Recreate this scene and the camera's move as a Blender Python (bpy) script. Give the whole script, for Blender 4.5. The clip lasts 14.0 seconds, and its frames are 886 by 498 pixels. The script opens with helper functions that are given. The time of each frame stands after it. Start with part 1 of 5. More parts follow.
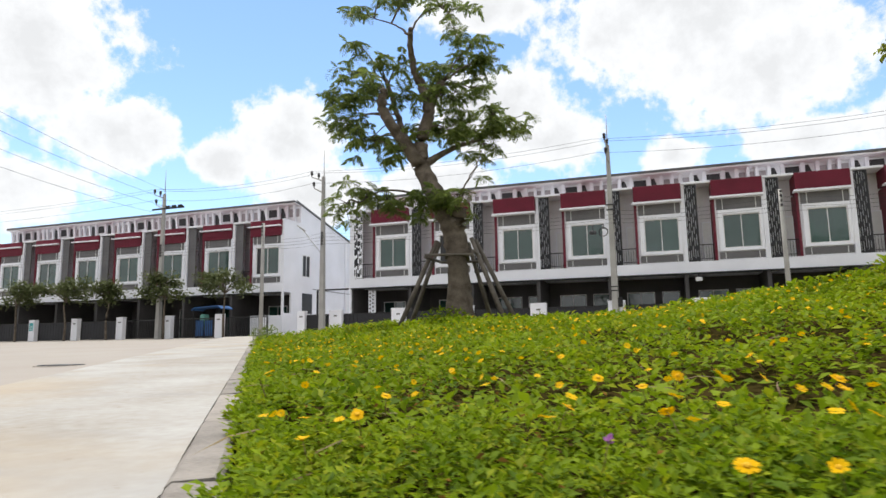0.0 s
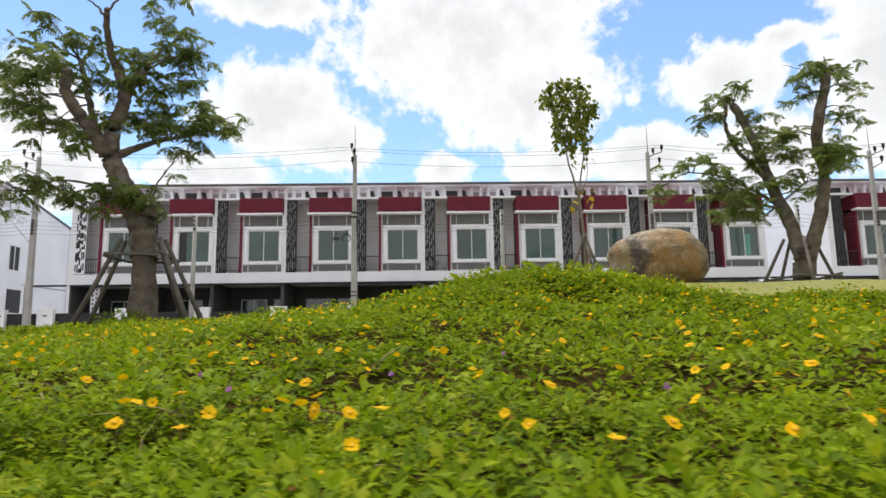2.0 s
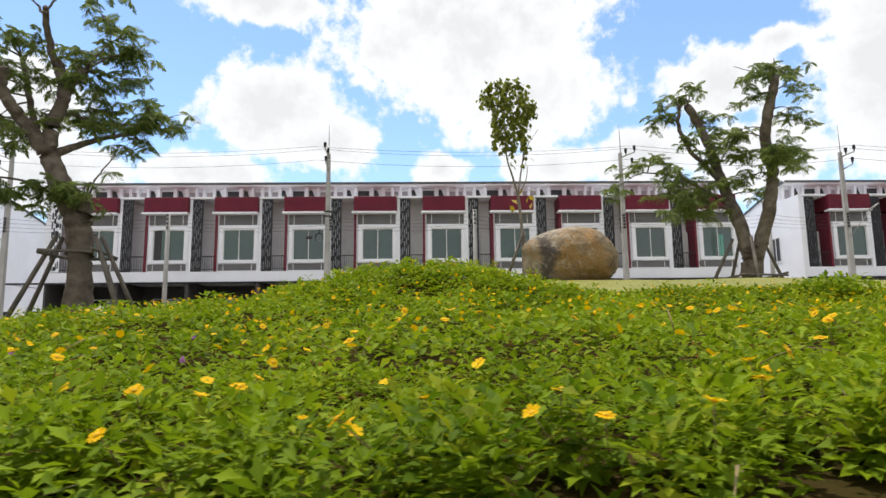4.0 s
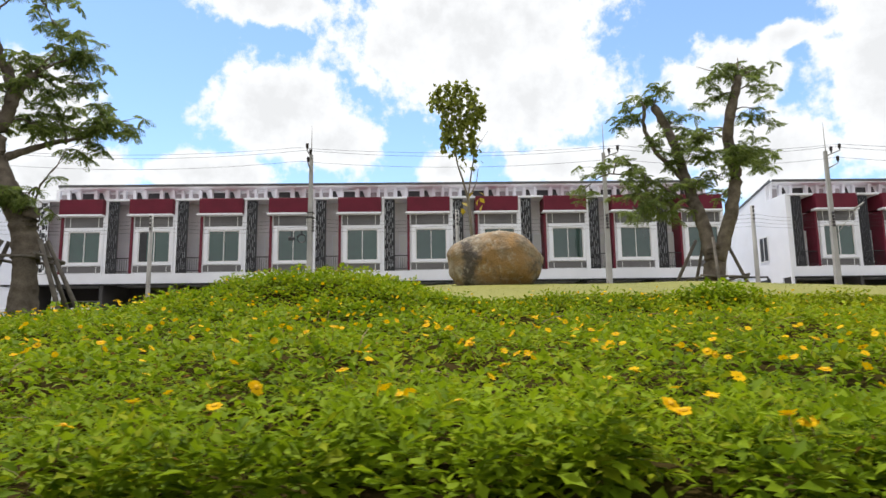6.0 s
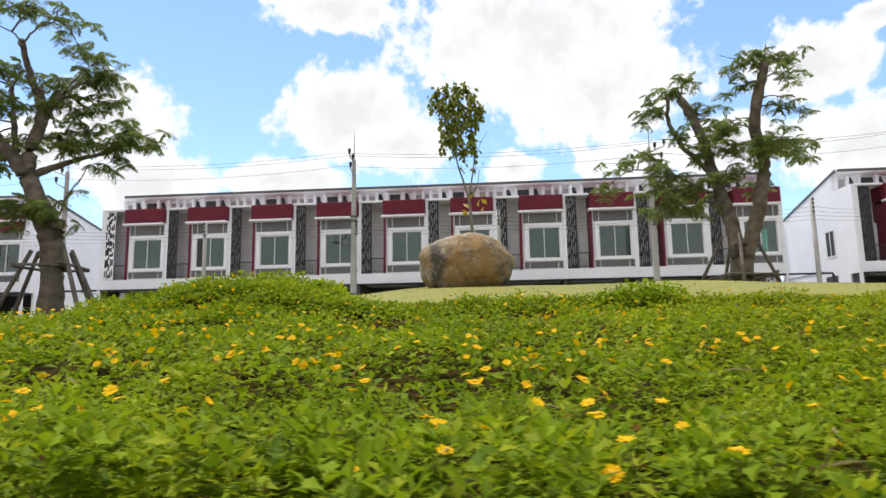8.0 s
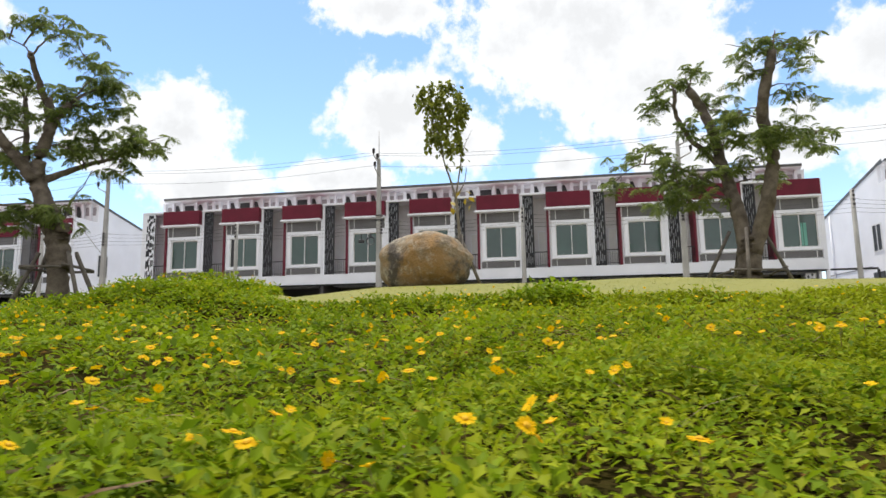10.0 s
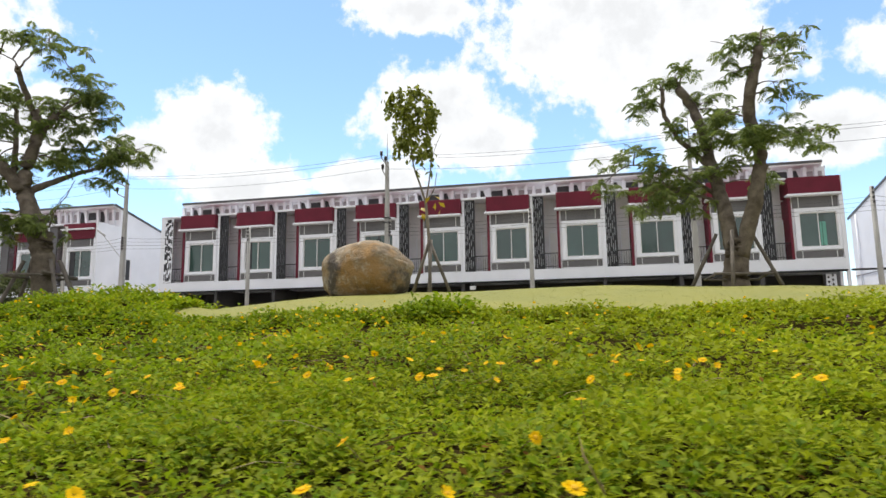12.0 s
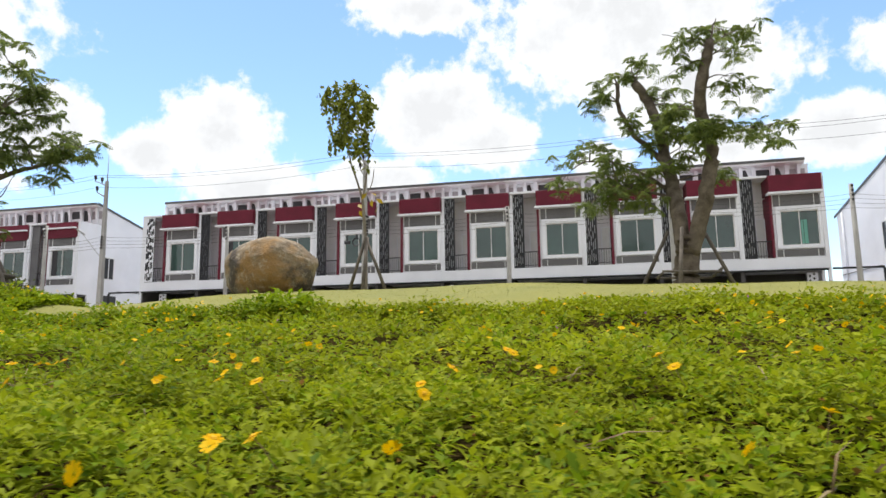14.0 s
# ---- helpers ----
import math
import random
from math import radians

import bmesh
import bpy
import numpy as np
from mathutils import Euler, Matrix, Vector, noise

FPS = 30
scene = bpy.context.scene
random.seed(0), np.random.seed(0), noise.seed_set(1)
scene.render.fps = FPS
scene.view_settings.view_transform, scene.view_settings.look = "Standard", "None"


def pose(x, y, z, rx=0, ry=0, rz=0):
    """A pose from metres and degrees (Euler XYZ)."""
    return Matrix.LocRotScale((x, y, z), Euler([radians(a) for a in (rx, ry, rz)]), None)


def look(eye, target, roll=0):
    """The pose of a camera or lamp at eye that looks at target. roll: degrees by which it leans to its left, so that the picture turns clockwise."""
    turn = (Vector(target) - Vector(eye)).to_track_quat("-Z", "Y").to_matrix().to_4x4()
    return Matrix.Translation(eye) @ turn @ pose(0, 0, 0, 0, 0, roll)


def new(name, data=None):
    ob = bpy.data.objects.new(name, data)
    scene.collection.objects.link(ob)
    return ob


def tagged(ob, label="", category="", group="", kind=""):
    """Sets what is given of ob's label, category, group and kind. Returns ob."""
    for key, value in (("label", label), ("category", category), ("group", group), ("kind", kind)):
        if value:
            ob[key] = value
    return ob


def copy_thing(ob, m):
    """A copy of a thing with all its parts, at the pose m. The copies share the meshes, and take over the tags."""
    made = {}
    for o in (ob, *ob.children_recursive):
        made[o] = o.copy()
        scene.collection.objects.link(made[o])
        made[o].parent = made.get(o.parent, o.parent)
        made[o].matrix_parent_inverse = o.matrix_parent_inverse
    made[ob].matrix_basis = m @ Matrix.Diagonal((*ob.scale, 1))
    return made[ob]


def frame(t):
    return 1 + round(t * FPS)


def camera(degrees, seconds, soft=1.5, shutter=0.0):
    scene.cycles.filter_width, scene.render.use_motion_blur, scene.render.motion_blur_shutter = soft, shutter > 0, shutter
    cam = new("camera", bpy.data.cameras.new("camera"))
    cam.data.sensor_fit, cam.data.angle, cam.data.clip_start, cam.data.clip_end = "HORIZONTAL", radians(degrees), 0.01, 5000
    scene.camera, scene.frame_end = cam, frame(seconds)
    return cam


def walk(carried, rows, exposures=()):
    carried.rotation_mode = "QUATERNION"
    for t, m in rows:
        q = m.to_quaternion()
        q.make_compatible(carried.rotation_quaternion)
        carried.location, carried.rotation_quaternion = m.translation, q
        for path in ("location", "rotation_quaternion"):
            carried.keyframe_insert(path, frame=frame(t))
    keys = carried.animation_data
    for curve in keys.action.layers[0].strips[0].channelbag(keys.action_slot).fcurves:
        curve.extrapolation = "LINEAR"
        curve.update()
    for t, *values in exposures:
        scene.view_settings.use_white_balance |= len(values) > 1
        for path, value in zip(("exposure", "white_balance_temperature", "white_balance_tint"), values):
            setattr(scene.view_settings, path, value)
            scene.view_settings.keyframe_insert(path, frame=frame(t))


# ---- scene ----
cam = camera(69.8, 14.0, shutter=0.2)
METRES, EYE, TURN = 9.83, 0.45, 19.1
ROWS = [
    (0.0, 0.0, 0.0, 0.0, 0.12, 8.31, 0.84),
    (0.5, 0.035, -0.0127, -0.0028, -1.68, 8.36, 0.77),
    (1.0, 0.076, -0.0263, -0.003, -11.19, 8.3, 0.86),
    (1.5, 0.1144, -0.0426, 0.0006, -16.27, 8.29, 0.77),
    (2.0, 0.1529, -0.0618, 0.0003, -20.26, 8.29, 0.79),
    (2.5, 0.1866, -0.0817, -0.0055, -20.76, 8.35, 0.73),
    (3.0, 0.2138, -0.0949, -0.01, -20.69, 8.3, 0.63),
    (3.5, 0.2408, -0.1053, -0.0093, -20.7, 8.32, 0.67),
    (4.0, 0.2657, -0.1163, -0.0074, -20.64, 8.3, 0.65),
    (6.3, 0.4028, -0.166, -0.0003, -19.86, 8.22, 0.8),
    (6.5, 0.417, -0.1694, -0.0015, -18.61, 8.22, 0.81),
    (7.0, 0.4526, -0.178, -0.0046, -14.78, 8.29, 0.85),
    (7.5, 0.4887, -0.1916, -0.0005, -13.96, 8.32, 0.9),
    (8.0, 0.5253, -0.208, 0.0006, -13.78, 8.34, 0.88),
    (8.2, 0.5395, -0.2135, 0.0008, -13.75, 8.34, 0.88),
    (10.3, 0.6827, -0.2375, -0.0005, -8.13, 8.2, 0.8),
    (10.5, 0.697, -0.2385, 0.0018, -7.44, 8.19, 0.8),
    (11.0, 0.7327, -0.2411, 0.008, -6.67, 8.21, 0.85),
    (11.5, 0.7673, -0.2473, 0.0115, -6.34, 8.24, 0.78),
    (12.0, 0.8022, -0.2503, 0.0129, -6.19, 8.2, 0.77),
    (12.5, 0.8381, -0.2497, 0.0135, -6.2, 8.16, 0.81),
    (13.0, 0.8739, -0.2467, 0.0128, -6.04, 8.14, 0.76),
    (13.5, 0.9149, -0.2396, 0.0107, -5.92, 8.13, 0.77),
    (14.0, 0.9506, -0.2373, 0.0102, -5.79, 8.17, 0.74),
]
walk(cam, [(t, pose(0, 0, EYE, 0, 0, TURN) @ pose(METRES * x, METRES * y, METRES * z, 90 + pitch, roll, yaw)) for t, x, y, z, yaw, pitch, roll in ROWS],
     exposures=[(0.0, 0.86), (14.0, 0.93)])

# ---- sky and sun ----
SUN_EL, SUN_AZ = 74.0, -40.0     # degrees; azimuth from +y towards +x
sky_world = bpy.data.worlds.new("sky")
scene.world = sky_world
sky_world.use_nodes = True
wt = sky_world.node_tree
wt.nodes.clear()


def wnode(kind, **kw):
    n = wt.nodes.new(kind)
    for k, v in kw.items():
        n.inputs[k].default_value = v
    return n


def wmath(op, a, b=None, c=None):
    n = wt.nodes.new("ShaderNodeMath")
    n.operation = op
    for i, v in enumerate((a, b, c)):
        if v is None:
            continue
        if isinstance(v, (int, float)):
            n.inputs[i].default_value = v
        else:
            wt.links.new(v, n.inputs[i])
    return n.outputs[0]


sky = wt.nodes.new("ShaderNodeTexSky")
sky.sky_type = "NISHITA"
sky.sun_disc = False
sky.sun_elevation, sky.sun_rotation = radians(SUN_EL), radians(SUN_AZ)
sky.air_density, sky.dust_density, sky.ozone_density = 1.0, 0.1, 3.5
coord = wt.nodes.new("ShaderNodeTexCoord")
sep = wt.nodes.new("ShaderNodeSeparateXYZ")
wt.links.new(coord.outputs["Generated"], sep.inputs[0])
az = wmath("MULTIPLY", wmath("ARCTAN2", wmath("MULTIPLY", sep.outputs[0], -1.0), sep.outputs[1]), 180 / math.pi)
el = wmath("MULTIPLY", wmath("ARCSINE", sep.outputs[2]), 180 / math.pi)
comb = wt.nodes.new("ShaderNodeCombineXYZ")
wt.links.new(az, comb.inputs[0])
wt.links.new(el, comb.inputs[1])
# cumulus banks: azimuth (left positive), elevation, half width, half height
CLOUDS = [(-3.9, 27, 13, 6.5), (-9, 21.2, 9, 4.2), (-26.3, 21.1, 4.6, 3), (-38, 19.6, 5.5, 9), (13.6, 20.1, 6.6, 4.2),
          (9.9, 17.5, 6, 2.6), (-1.6, 15.3, 2.6, 1.5), (-12, 15.4, 4.5, 1.8), (-20, 15.6, 5.4, 2.6), (15.5, 29, 6.5, 2.2),
          (54.8, 23, 8.4, 6.0), (47, 17.2, 4.6, 3.2), (54, 11.8, 6, 2.6), (33, 17.6, 4.8, 4.2), (38.9, 15.6, 2.6, 1.7),
          (30.6, 13.3, 6, 3.0), (20, 14.4, 6, 1.8), (-29, 14.5, 6, 3.2), (-31.2, 23.4, 2.0, 1.0)]
warp = wnode("ShaderNodeTexNoise", Scale=0.22, Detail=6.0, Roughness=0.62)
wt.links.new(comb.outputs[0], warp.inputs["Vector"])
puff = wnode("ShaderNodeTexNoise", Scale=0.55, Detail=8.0, Roughness=0.6)
wt.links.new(comb.outputs[0], puff.inputs["Vector"])
best = None
for a0, e0, ra, re in CLOUDS:
    vm = wt.nodes.new("ShaderNodeVectorMath")
    vm.operation = "MULTIPLY_ADD"
    wt.links.new(comb.outputs[0], vm.inputs[0])
    vm.inputs[1].default_value = (1 / ra, 1 / re, 0)
    vm.inputs[2].default_value = (-a0 / ra, -e0 / re, 0)
    ln = wt.nodes.new("ShaderNodeVectorMath")
    ln.operation = "LENGTH"
    wt.links.new(vm.outputs[0], ln.inputs[0])
    best = ln.outputs["Value"] if best is None else wmath("SMOOTH_MIN", best, ln.outputs["Value"], 0.25)
# elsewhere, unseen, broken cloud of the same kind, thickened to brighten the house fronts
inside = wmath("MULTIPLY", wmath("LESS_THAN", wmath("ABSOLUTE", wmath("ADD", az, -8.0)), 55.0), wmath("LESS_THAN", el, 34.0))
broad = wnode("ShaderNodeTexNoise", Scale=0.035, Detail=3.0, Roughness=0.5)
wt.links.new(comb.outputs[0], broad.inputs["Vector"])
rest = wmath("MULTIPLY_ADD", broad.outputs["Fac"], -4.0, 2.45)
field = wmath("ADD", wmath("MULTIPLY", best, inside), wmath("MULTIPLY", rest, wmath("SUBTRACT", 1.0, inside)))
field = wmath("ADD", field, wmath("MULTIPLY_ADD", warp.outputs["Fac"], -1.5, 0.75))
field = wmath("ADD", field, wmath("MULTIPLY_ADD", puff.outputs["Fac"], -1.1, 0.52))
mask = wt.nodes.new("ShaderNodeMapRange")
mask.interpolation_type = "SMOOTHSTEP"
wt.links.new(field, mask.inputs["Value"])
for key, v in (("From Min", 1.17), ("From Max", 0.8), ("To Min", 0.0), ("To Max", 1.0)):
    mask.inputs[key].default_value = v
# thick middles are a little greyer than the lit rims
core = wt.nodes.new("ShaderNodeMapRange")
wt.links.new(wmath("ADD", field, wmath("MULTIPLY_ADD", warp.outputs["Fac"], -1.2, 0.6)), core.inputs["Value"])
for key, v in (("From Min", 1.0), ("From Max", 0.0), ("To Min", 1.0), ("To Max", 0.8)):
    core.inputs[key].default_value = v
SKY_STRENGTH, CLOUD_LIGHT = 0.13, 0.61
skybg = wnode("ShaderNodeBackground", Strength=SKY_STRENGTH)
wt.links.new(sky.outputs[0], skybg.inputs["Color"])
cloudbg = wnode("ShaderNodeBackground", Color=(0.965, 0.98, 1.0, 1))
wt.links.new(wmath("MULTIPLY", core.outputs[0], CLOUD_LIGHT), cloudbg.inputs["Strength"])
haze = wt.nodes.new("ShaderNodeMixShader")
wt.links.new(mask.outputs[0], haze.inputs[0])
wt.links.new(skybg.outputs[0], haze.inputs[1])
wt.links.new(cloudbg.outputs[0], haze.inputs[2])
wout = wt.nodes.new("ShaderNodeOutputWorld")
wt.links.new(haze.outputs[0], wout.inputs[0])

sun_data = bpy.data.lights.new("sun", "SUN")
sun_data.energy, sun_data.angle, sun_data.color = 2.3, radians(0.6), (1.0, 0.95, 0.88)
sun = new("sun", sun_data)
sd = Vector((math.sin(radians(SUN_AZ)) * math.cos(radians(SUN_EL)), math.cos(radians(SUN_AZ)) * math.cos(radians(SUN_EL)), math.sin(radians(SUN_EL))))
sun.matrix_world = look(sd * 80, (0, 0, 0))


# ---- materials ----
def material(name, base, rough=0.7, metal=0.0, spread=0.12, scale=4.0, fine=60.0, bump=0.15, bump_dist=0.01, tint=None, rand="", trans=0.0, spec=0.5, coat=0.0):
    """Two scales of noise vary the base colour towards tint; rand: 'object' or 'island' shifts each piece."""
    m = bpy.data.materials.new(name)
    m.use_nodes = True
    nt = m.node_tree
    bsdf = nt.nodes["Principled BSDF"]
    bsdf.inputs["Roughness"].default_value = rough
    bsdf.inputs["Metallic"].default_value = metal
    bsdf.inputs["Specular IOR Level"].default_value = spec
    bsdf.inputs["Coat Weight"].default_value = coat
    tc = nt.nodes.new("ShaderNodeTexCoord")
    geo = nt.nodes.new("ShaderNodeNewGeometry")
    n1 = nt.nodes.new("ShaderNodeTexNoise")
    n1.inputs["Scale"].default_value, n1.inputs["Detail"].default_value = scale, 4
    n2 = nt.nodes.new("ShaderNodeTexNoise")
    n2.inputs["Scale"].default_value, n2.inputs["Detail"].default_value = fine, 3
    for n in (n1, n2):
        nt.links.new(geo.outputs["Position"], n.inputs["Vector"])
    tint = tint or tuple(c * (1 - 2.2 * spread) for c in base)
    mix = nt.nodes.new("ShaderNodeMix")
    mix.data_type = "RGBA"
    mix.inputs["A"].default_value, mix.inputs["B"].default_value = (*base, 1), (*tint, 1)
    add = nt.nodes.new("ShaderNodeMath")
    add.operation = "MULTIPLY_ADD"
    nt.links.new(n2.outputs["Fac"], add.inputs[0])
    add.inputs[1].default_value = 0.45
    nt.links.new(n1.outputs["Fac"], add.inputs[2])
    mr = nt.nodes.new("ShaderNodeMapRange")
    nt.links.new(add.outputs[0], mr.inputs["Value"])
    mr.inputs["From Min"].default_value, mr.inputs["From Max"].default_value = 0.5, 0.95
    fac = mr.outputs[0]
    if rand:
        src = nt.nodes.new("ShaderNodeObjectInfo").outputs["Random"] if rand == "object" else geo.outputs["Random Per Island"]
        mm = nt.nodes.new("ShaderNodeMath")
        mm.operation = "MULTIPLY_ADD"
        nt.links.new(src, mm.inputs[0])
        mm.inputs[1].default_value = 0.6
        nt.links.new(wrap(nt, fac, 0.45), mm.inputs[2])
        fac = mm.outputs[0]
    nt.links.new(fac, mix.inputs["Factor"])
    nt.links.new(mix.outputs["Result"], bsdf.inputs["Base Color"])
    bp = nt.nodes.new("ShaderNodeBump")
    bp.inputs["Strength"].default_value, bp.inputs["Distance"].default_value = bump, bump_dist
    nt.links.new(add.outputs[0], bp.inputs["Height"])
    nt.links.new(bp.outputs[0], bsdf.inputs["Normal"])
    if trans:
        tr = nt.nodes.new("ShaderNodeBsdfTranslucent")
        nt.links.new(mix.outputs["Result"], tr.inputs["Color"])
        ms = nt.nodes.new("ShaderNodeMixShader")
        ms.inputs[0].default_value = trans
        nt.links.new(bsdf.outputs[0], ms.inputs[1])
        nt.links.new(tr.outputs[0], ms.inputs[2])
        nt.links.new(ms.outputs[0], nt.nodes["Material Output"].inputs["Surface"])
    return m


def wrap(nt, socket, k):
    n = nt.nodes.new("ShaderNodeMath")
    n.operation = "MULTIPLY"
    nt.links.new(socket, n.inputs[0])
    n.inputs[1].default_value = k
    return n.outputs[0]


M_WHITE = material("white_render_paint", (0.88, 0.89, 0.945), 0.75, spread=0.05, scale=0.6, fine=25, bump=0.08)
M_SOFFIT = material("soffit_white", (0.85, 0.86, 0.9), 0.8, spread=0.06, scale=0.8, fine=20)
M_RED = material("maroon_panel", (0.155, 0.011, 0.03), 0.6, spread=0.12, scale=1.2, fine=30, bump=0.05, spec=0.3)
M_GREY = material("grey_panel", (0.15, 0.145, 0.15), 0.6, spread=0.12, scale=1.0, fine=20, bump=0.05)
M_SIDING = material("pale_grey_siding", (0.9, 0.88, 0.91), 0.7, spread=0.08, scale=1.2, fine=30, bump=0.1)
M_SCREEN = material("charcoal_screen", (0.012, 0.012, 0.018), 0.5, spread=0.2, scale=2, fine=30)
M_DARK = material("dark_metal", (0.02, 0.02, 0.022), 0.45, metal=0.3, spread=0.2, scale=3, fine=40)
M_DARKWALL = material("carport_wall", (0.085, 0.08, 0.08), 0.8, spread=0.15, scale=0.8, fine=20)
M_VENT = material("vent_dark", (0.035, 0.035, 0.04), 0.6, spread=0.2)
M_ROOF = material("metal_sheet_roof", (0.16, 0.165, 0.17), 0.5, metal=0.4, spread=0.12, scale=0.7, fine=20)
M_FASCIA = material("fascia_grey", (0.1, 0.1, 0.105), 0.55, spread=0.15, scale=0.9, fine=15)
M_GLASS = material("green_tinted_glass", (0.012, 0.036, 0.03), 0.06, spread=0.1, scale=0.7, fine=3, bump=0.2, bump_dist=0.06, spec=1.0, rand="object", tint=(0.02, 0.07, 0.055))
M_ALU = material("white_aluminium", (0.78, 0.78, 0.78), 0.4, spread=0.04)
M_CURTAIN = material("mint_curtain", (0.16, 0.42, 0.34), 0.8, spread=0.1)
M_CONC = material("pole_concrete", (0.42, 0.41, 0.39), 0.85, spread=0.12, scale=1.5, fine=40, bump=0.2)
M_PAVE = material("pavement_concrete", (0.375, 0.37, 0.355), 0.85, spread=0.16, scale=1.1, fine=18, bump=0.3, bump_dist=0.004, tint=(0.26, 0.235, 0.2))
M_KERB = material("kerb_concrete", (0.37, 0.335, 0.3), 0.9, spread=0.3, scale=7, fine=70, bump=0.5, rand="object")
M_ROAD = material("road_concrete", (0.31, 0.285, 0.255), 0.88, spread=0.14, scale=0.5, fine=30, bump=0.3, tint=(0.28, 0.25, 0.22))
M_SOIL = material("soil", (0.05, 0.034, 0.013), 0.95, spread=0.25, scale=3, fine=50, bump=0.8, bump_dist=0.03, tint=(0.028, 0.026, 0.007), spec=0.0)
M_LAWN = material("lawn_turf", (0.21, 0.2, 0.035), 0.9, spread=0.15, scale=1.2, fine=90, bump=0.6, bump_dist=0.02, tint=(0.165, 0.17, 0.035))
M_BLADE = material("lawn_blade", (0.215, 0.21, 0.036), 0.9, rand="island", tint=(0.165, 0.175, 0.035), trans=0.1, spec=0.05)
M_LEAF = material("groundcover_leaf", (0.28, 0.375, 0.01), 0.6, rand="island", scale=1.1, fine=14, bump=0.1, tint=(0.055, 0.112, 0.004), trans=0.42, spec=0.1)
M_STALK = material("runner_stalk", (0.24, 0.20, 0.07), 0.7, rand="island", tint=(0.13, 0.06, 0.03))
M_DRY = material("withered_leaf", (0.23, 0.125, 0.03), 0.8, rand="island", tint=(0.10, 0.055, 0.015), trans=0.2, spec=0.0)
M_PETAL = material("yellow_petal", (0.80, 0.45, 0.0), 0.6, rand="object", spread=0.06, tint=(0.76, 0.50, 0.003), trans=0.3, spec=0.1)
M_PETALS = material("yellow_petal_far", (0.80, 0.45, 0.0), 0.6, rand="island", spread=0.06, tint=(0.76, 0.50, 0.003), trans=0.3, spec=0.1)
M_DISC = material("flower_disc", (0.76, 0.42, 0.0), 0.8, fine=300, bump=0.6)
M_PINK = material("mauve_petal", (0.52, 0.22, 0.55), 0.6, spread=0.1, trans=0.3)
M_BARK = material("tree_bark", (0.19, 0.158, 0.125), 0.95, spread=0.25, scale=5, fine=45, bump=0.9, bump_dist=0.03, tint=(0.075, 0.06, 0.047), spec=0.1)
M_CUT = material("cut_wood", (0.1, 0.078, 0.06), 0.9, spread=0.2)
M_TREELEAF = material("feathery_leaf", (0.255, 0.305, 0.075), 0.5, rand="island", scale=1.1, fine=12, tint=(0.075, 0.12, 0.035), trans=0.5, spec=0.25)
M_SAPLEAF = material("broad_leaf", (0.29, 0.31, 0.05), 0.5, rand="island", tint=(0.1, 0.125, 0.025), trans=0.48, spec=0.2)
M_YELLOWLEAF = material("yellowing_leaf", (0.45, 0.33, 0.03), 0.6, rand="island", trans=0.3)
M_POST = material("weathered_timber_prop", (0.17, 0.145, 0.12), 0.9, spread=0.25, scale=6, fine=60, bump=0.4)
M_WIRE = material("cable_black", (0.03, 0.03, 0.035), 0.6)
M_CERAMIC = material("insulator_brown", (0.035, 0.028, 0.03), 0.3)
M_BLUE = material("blue_tarpaulin", (0.02, 0.12, 0.36), 0.5, spread=0.2, scale=3, fine=20)
M_SIGN = material("teal_sign", (0.05, 0.42, 0.45), 0.5)


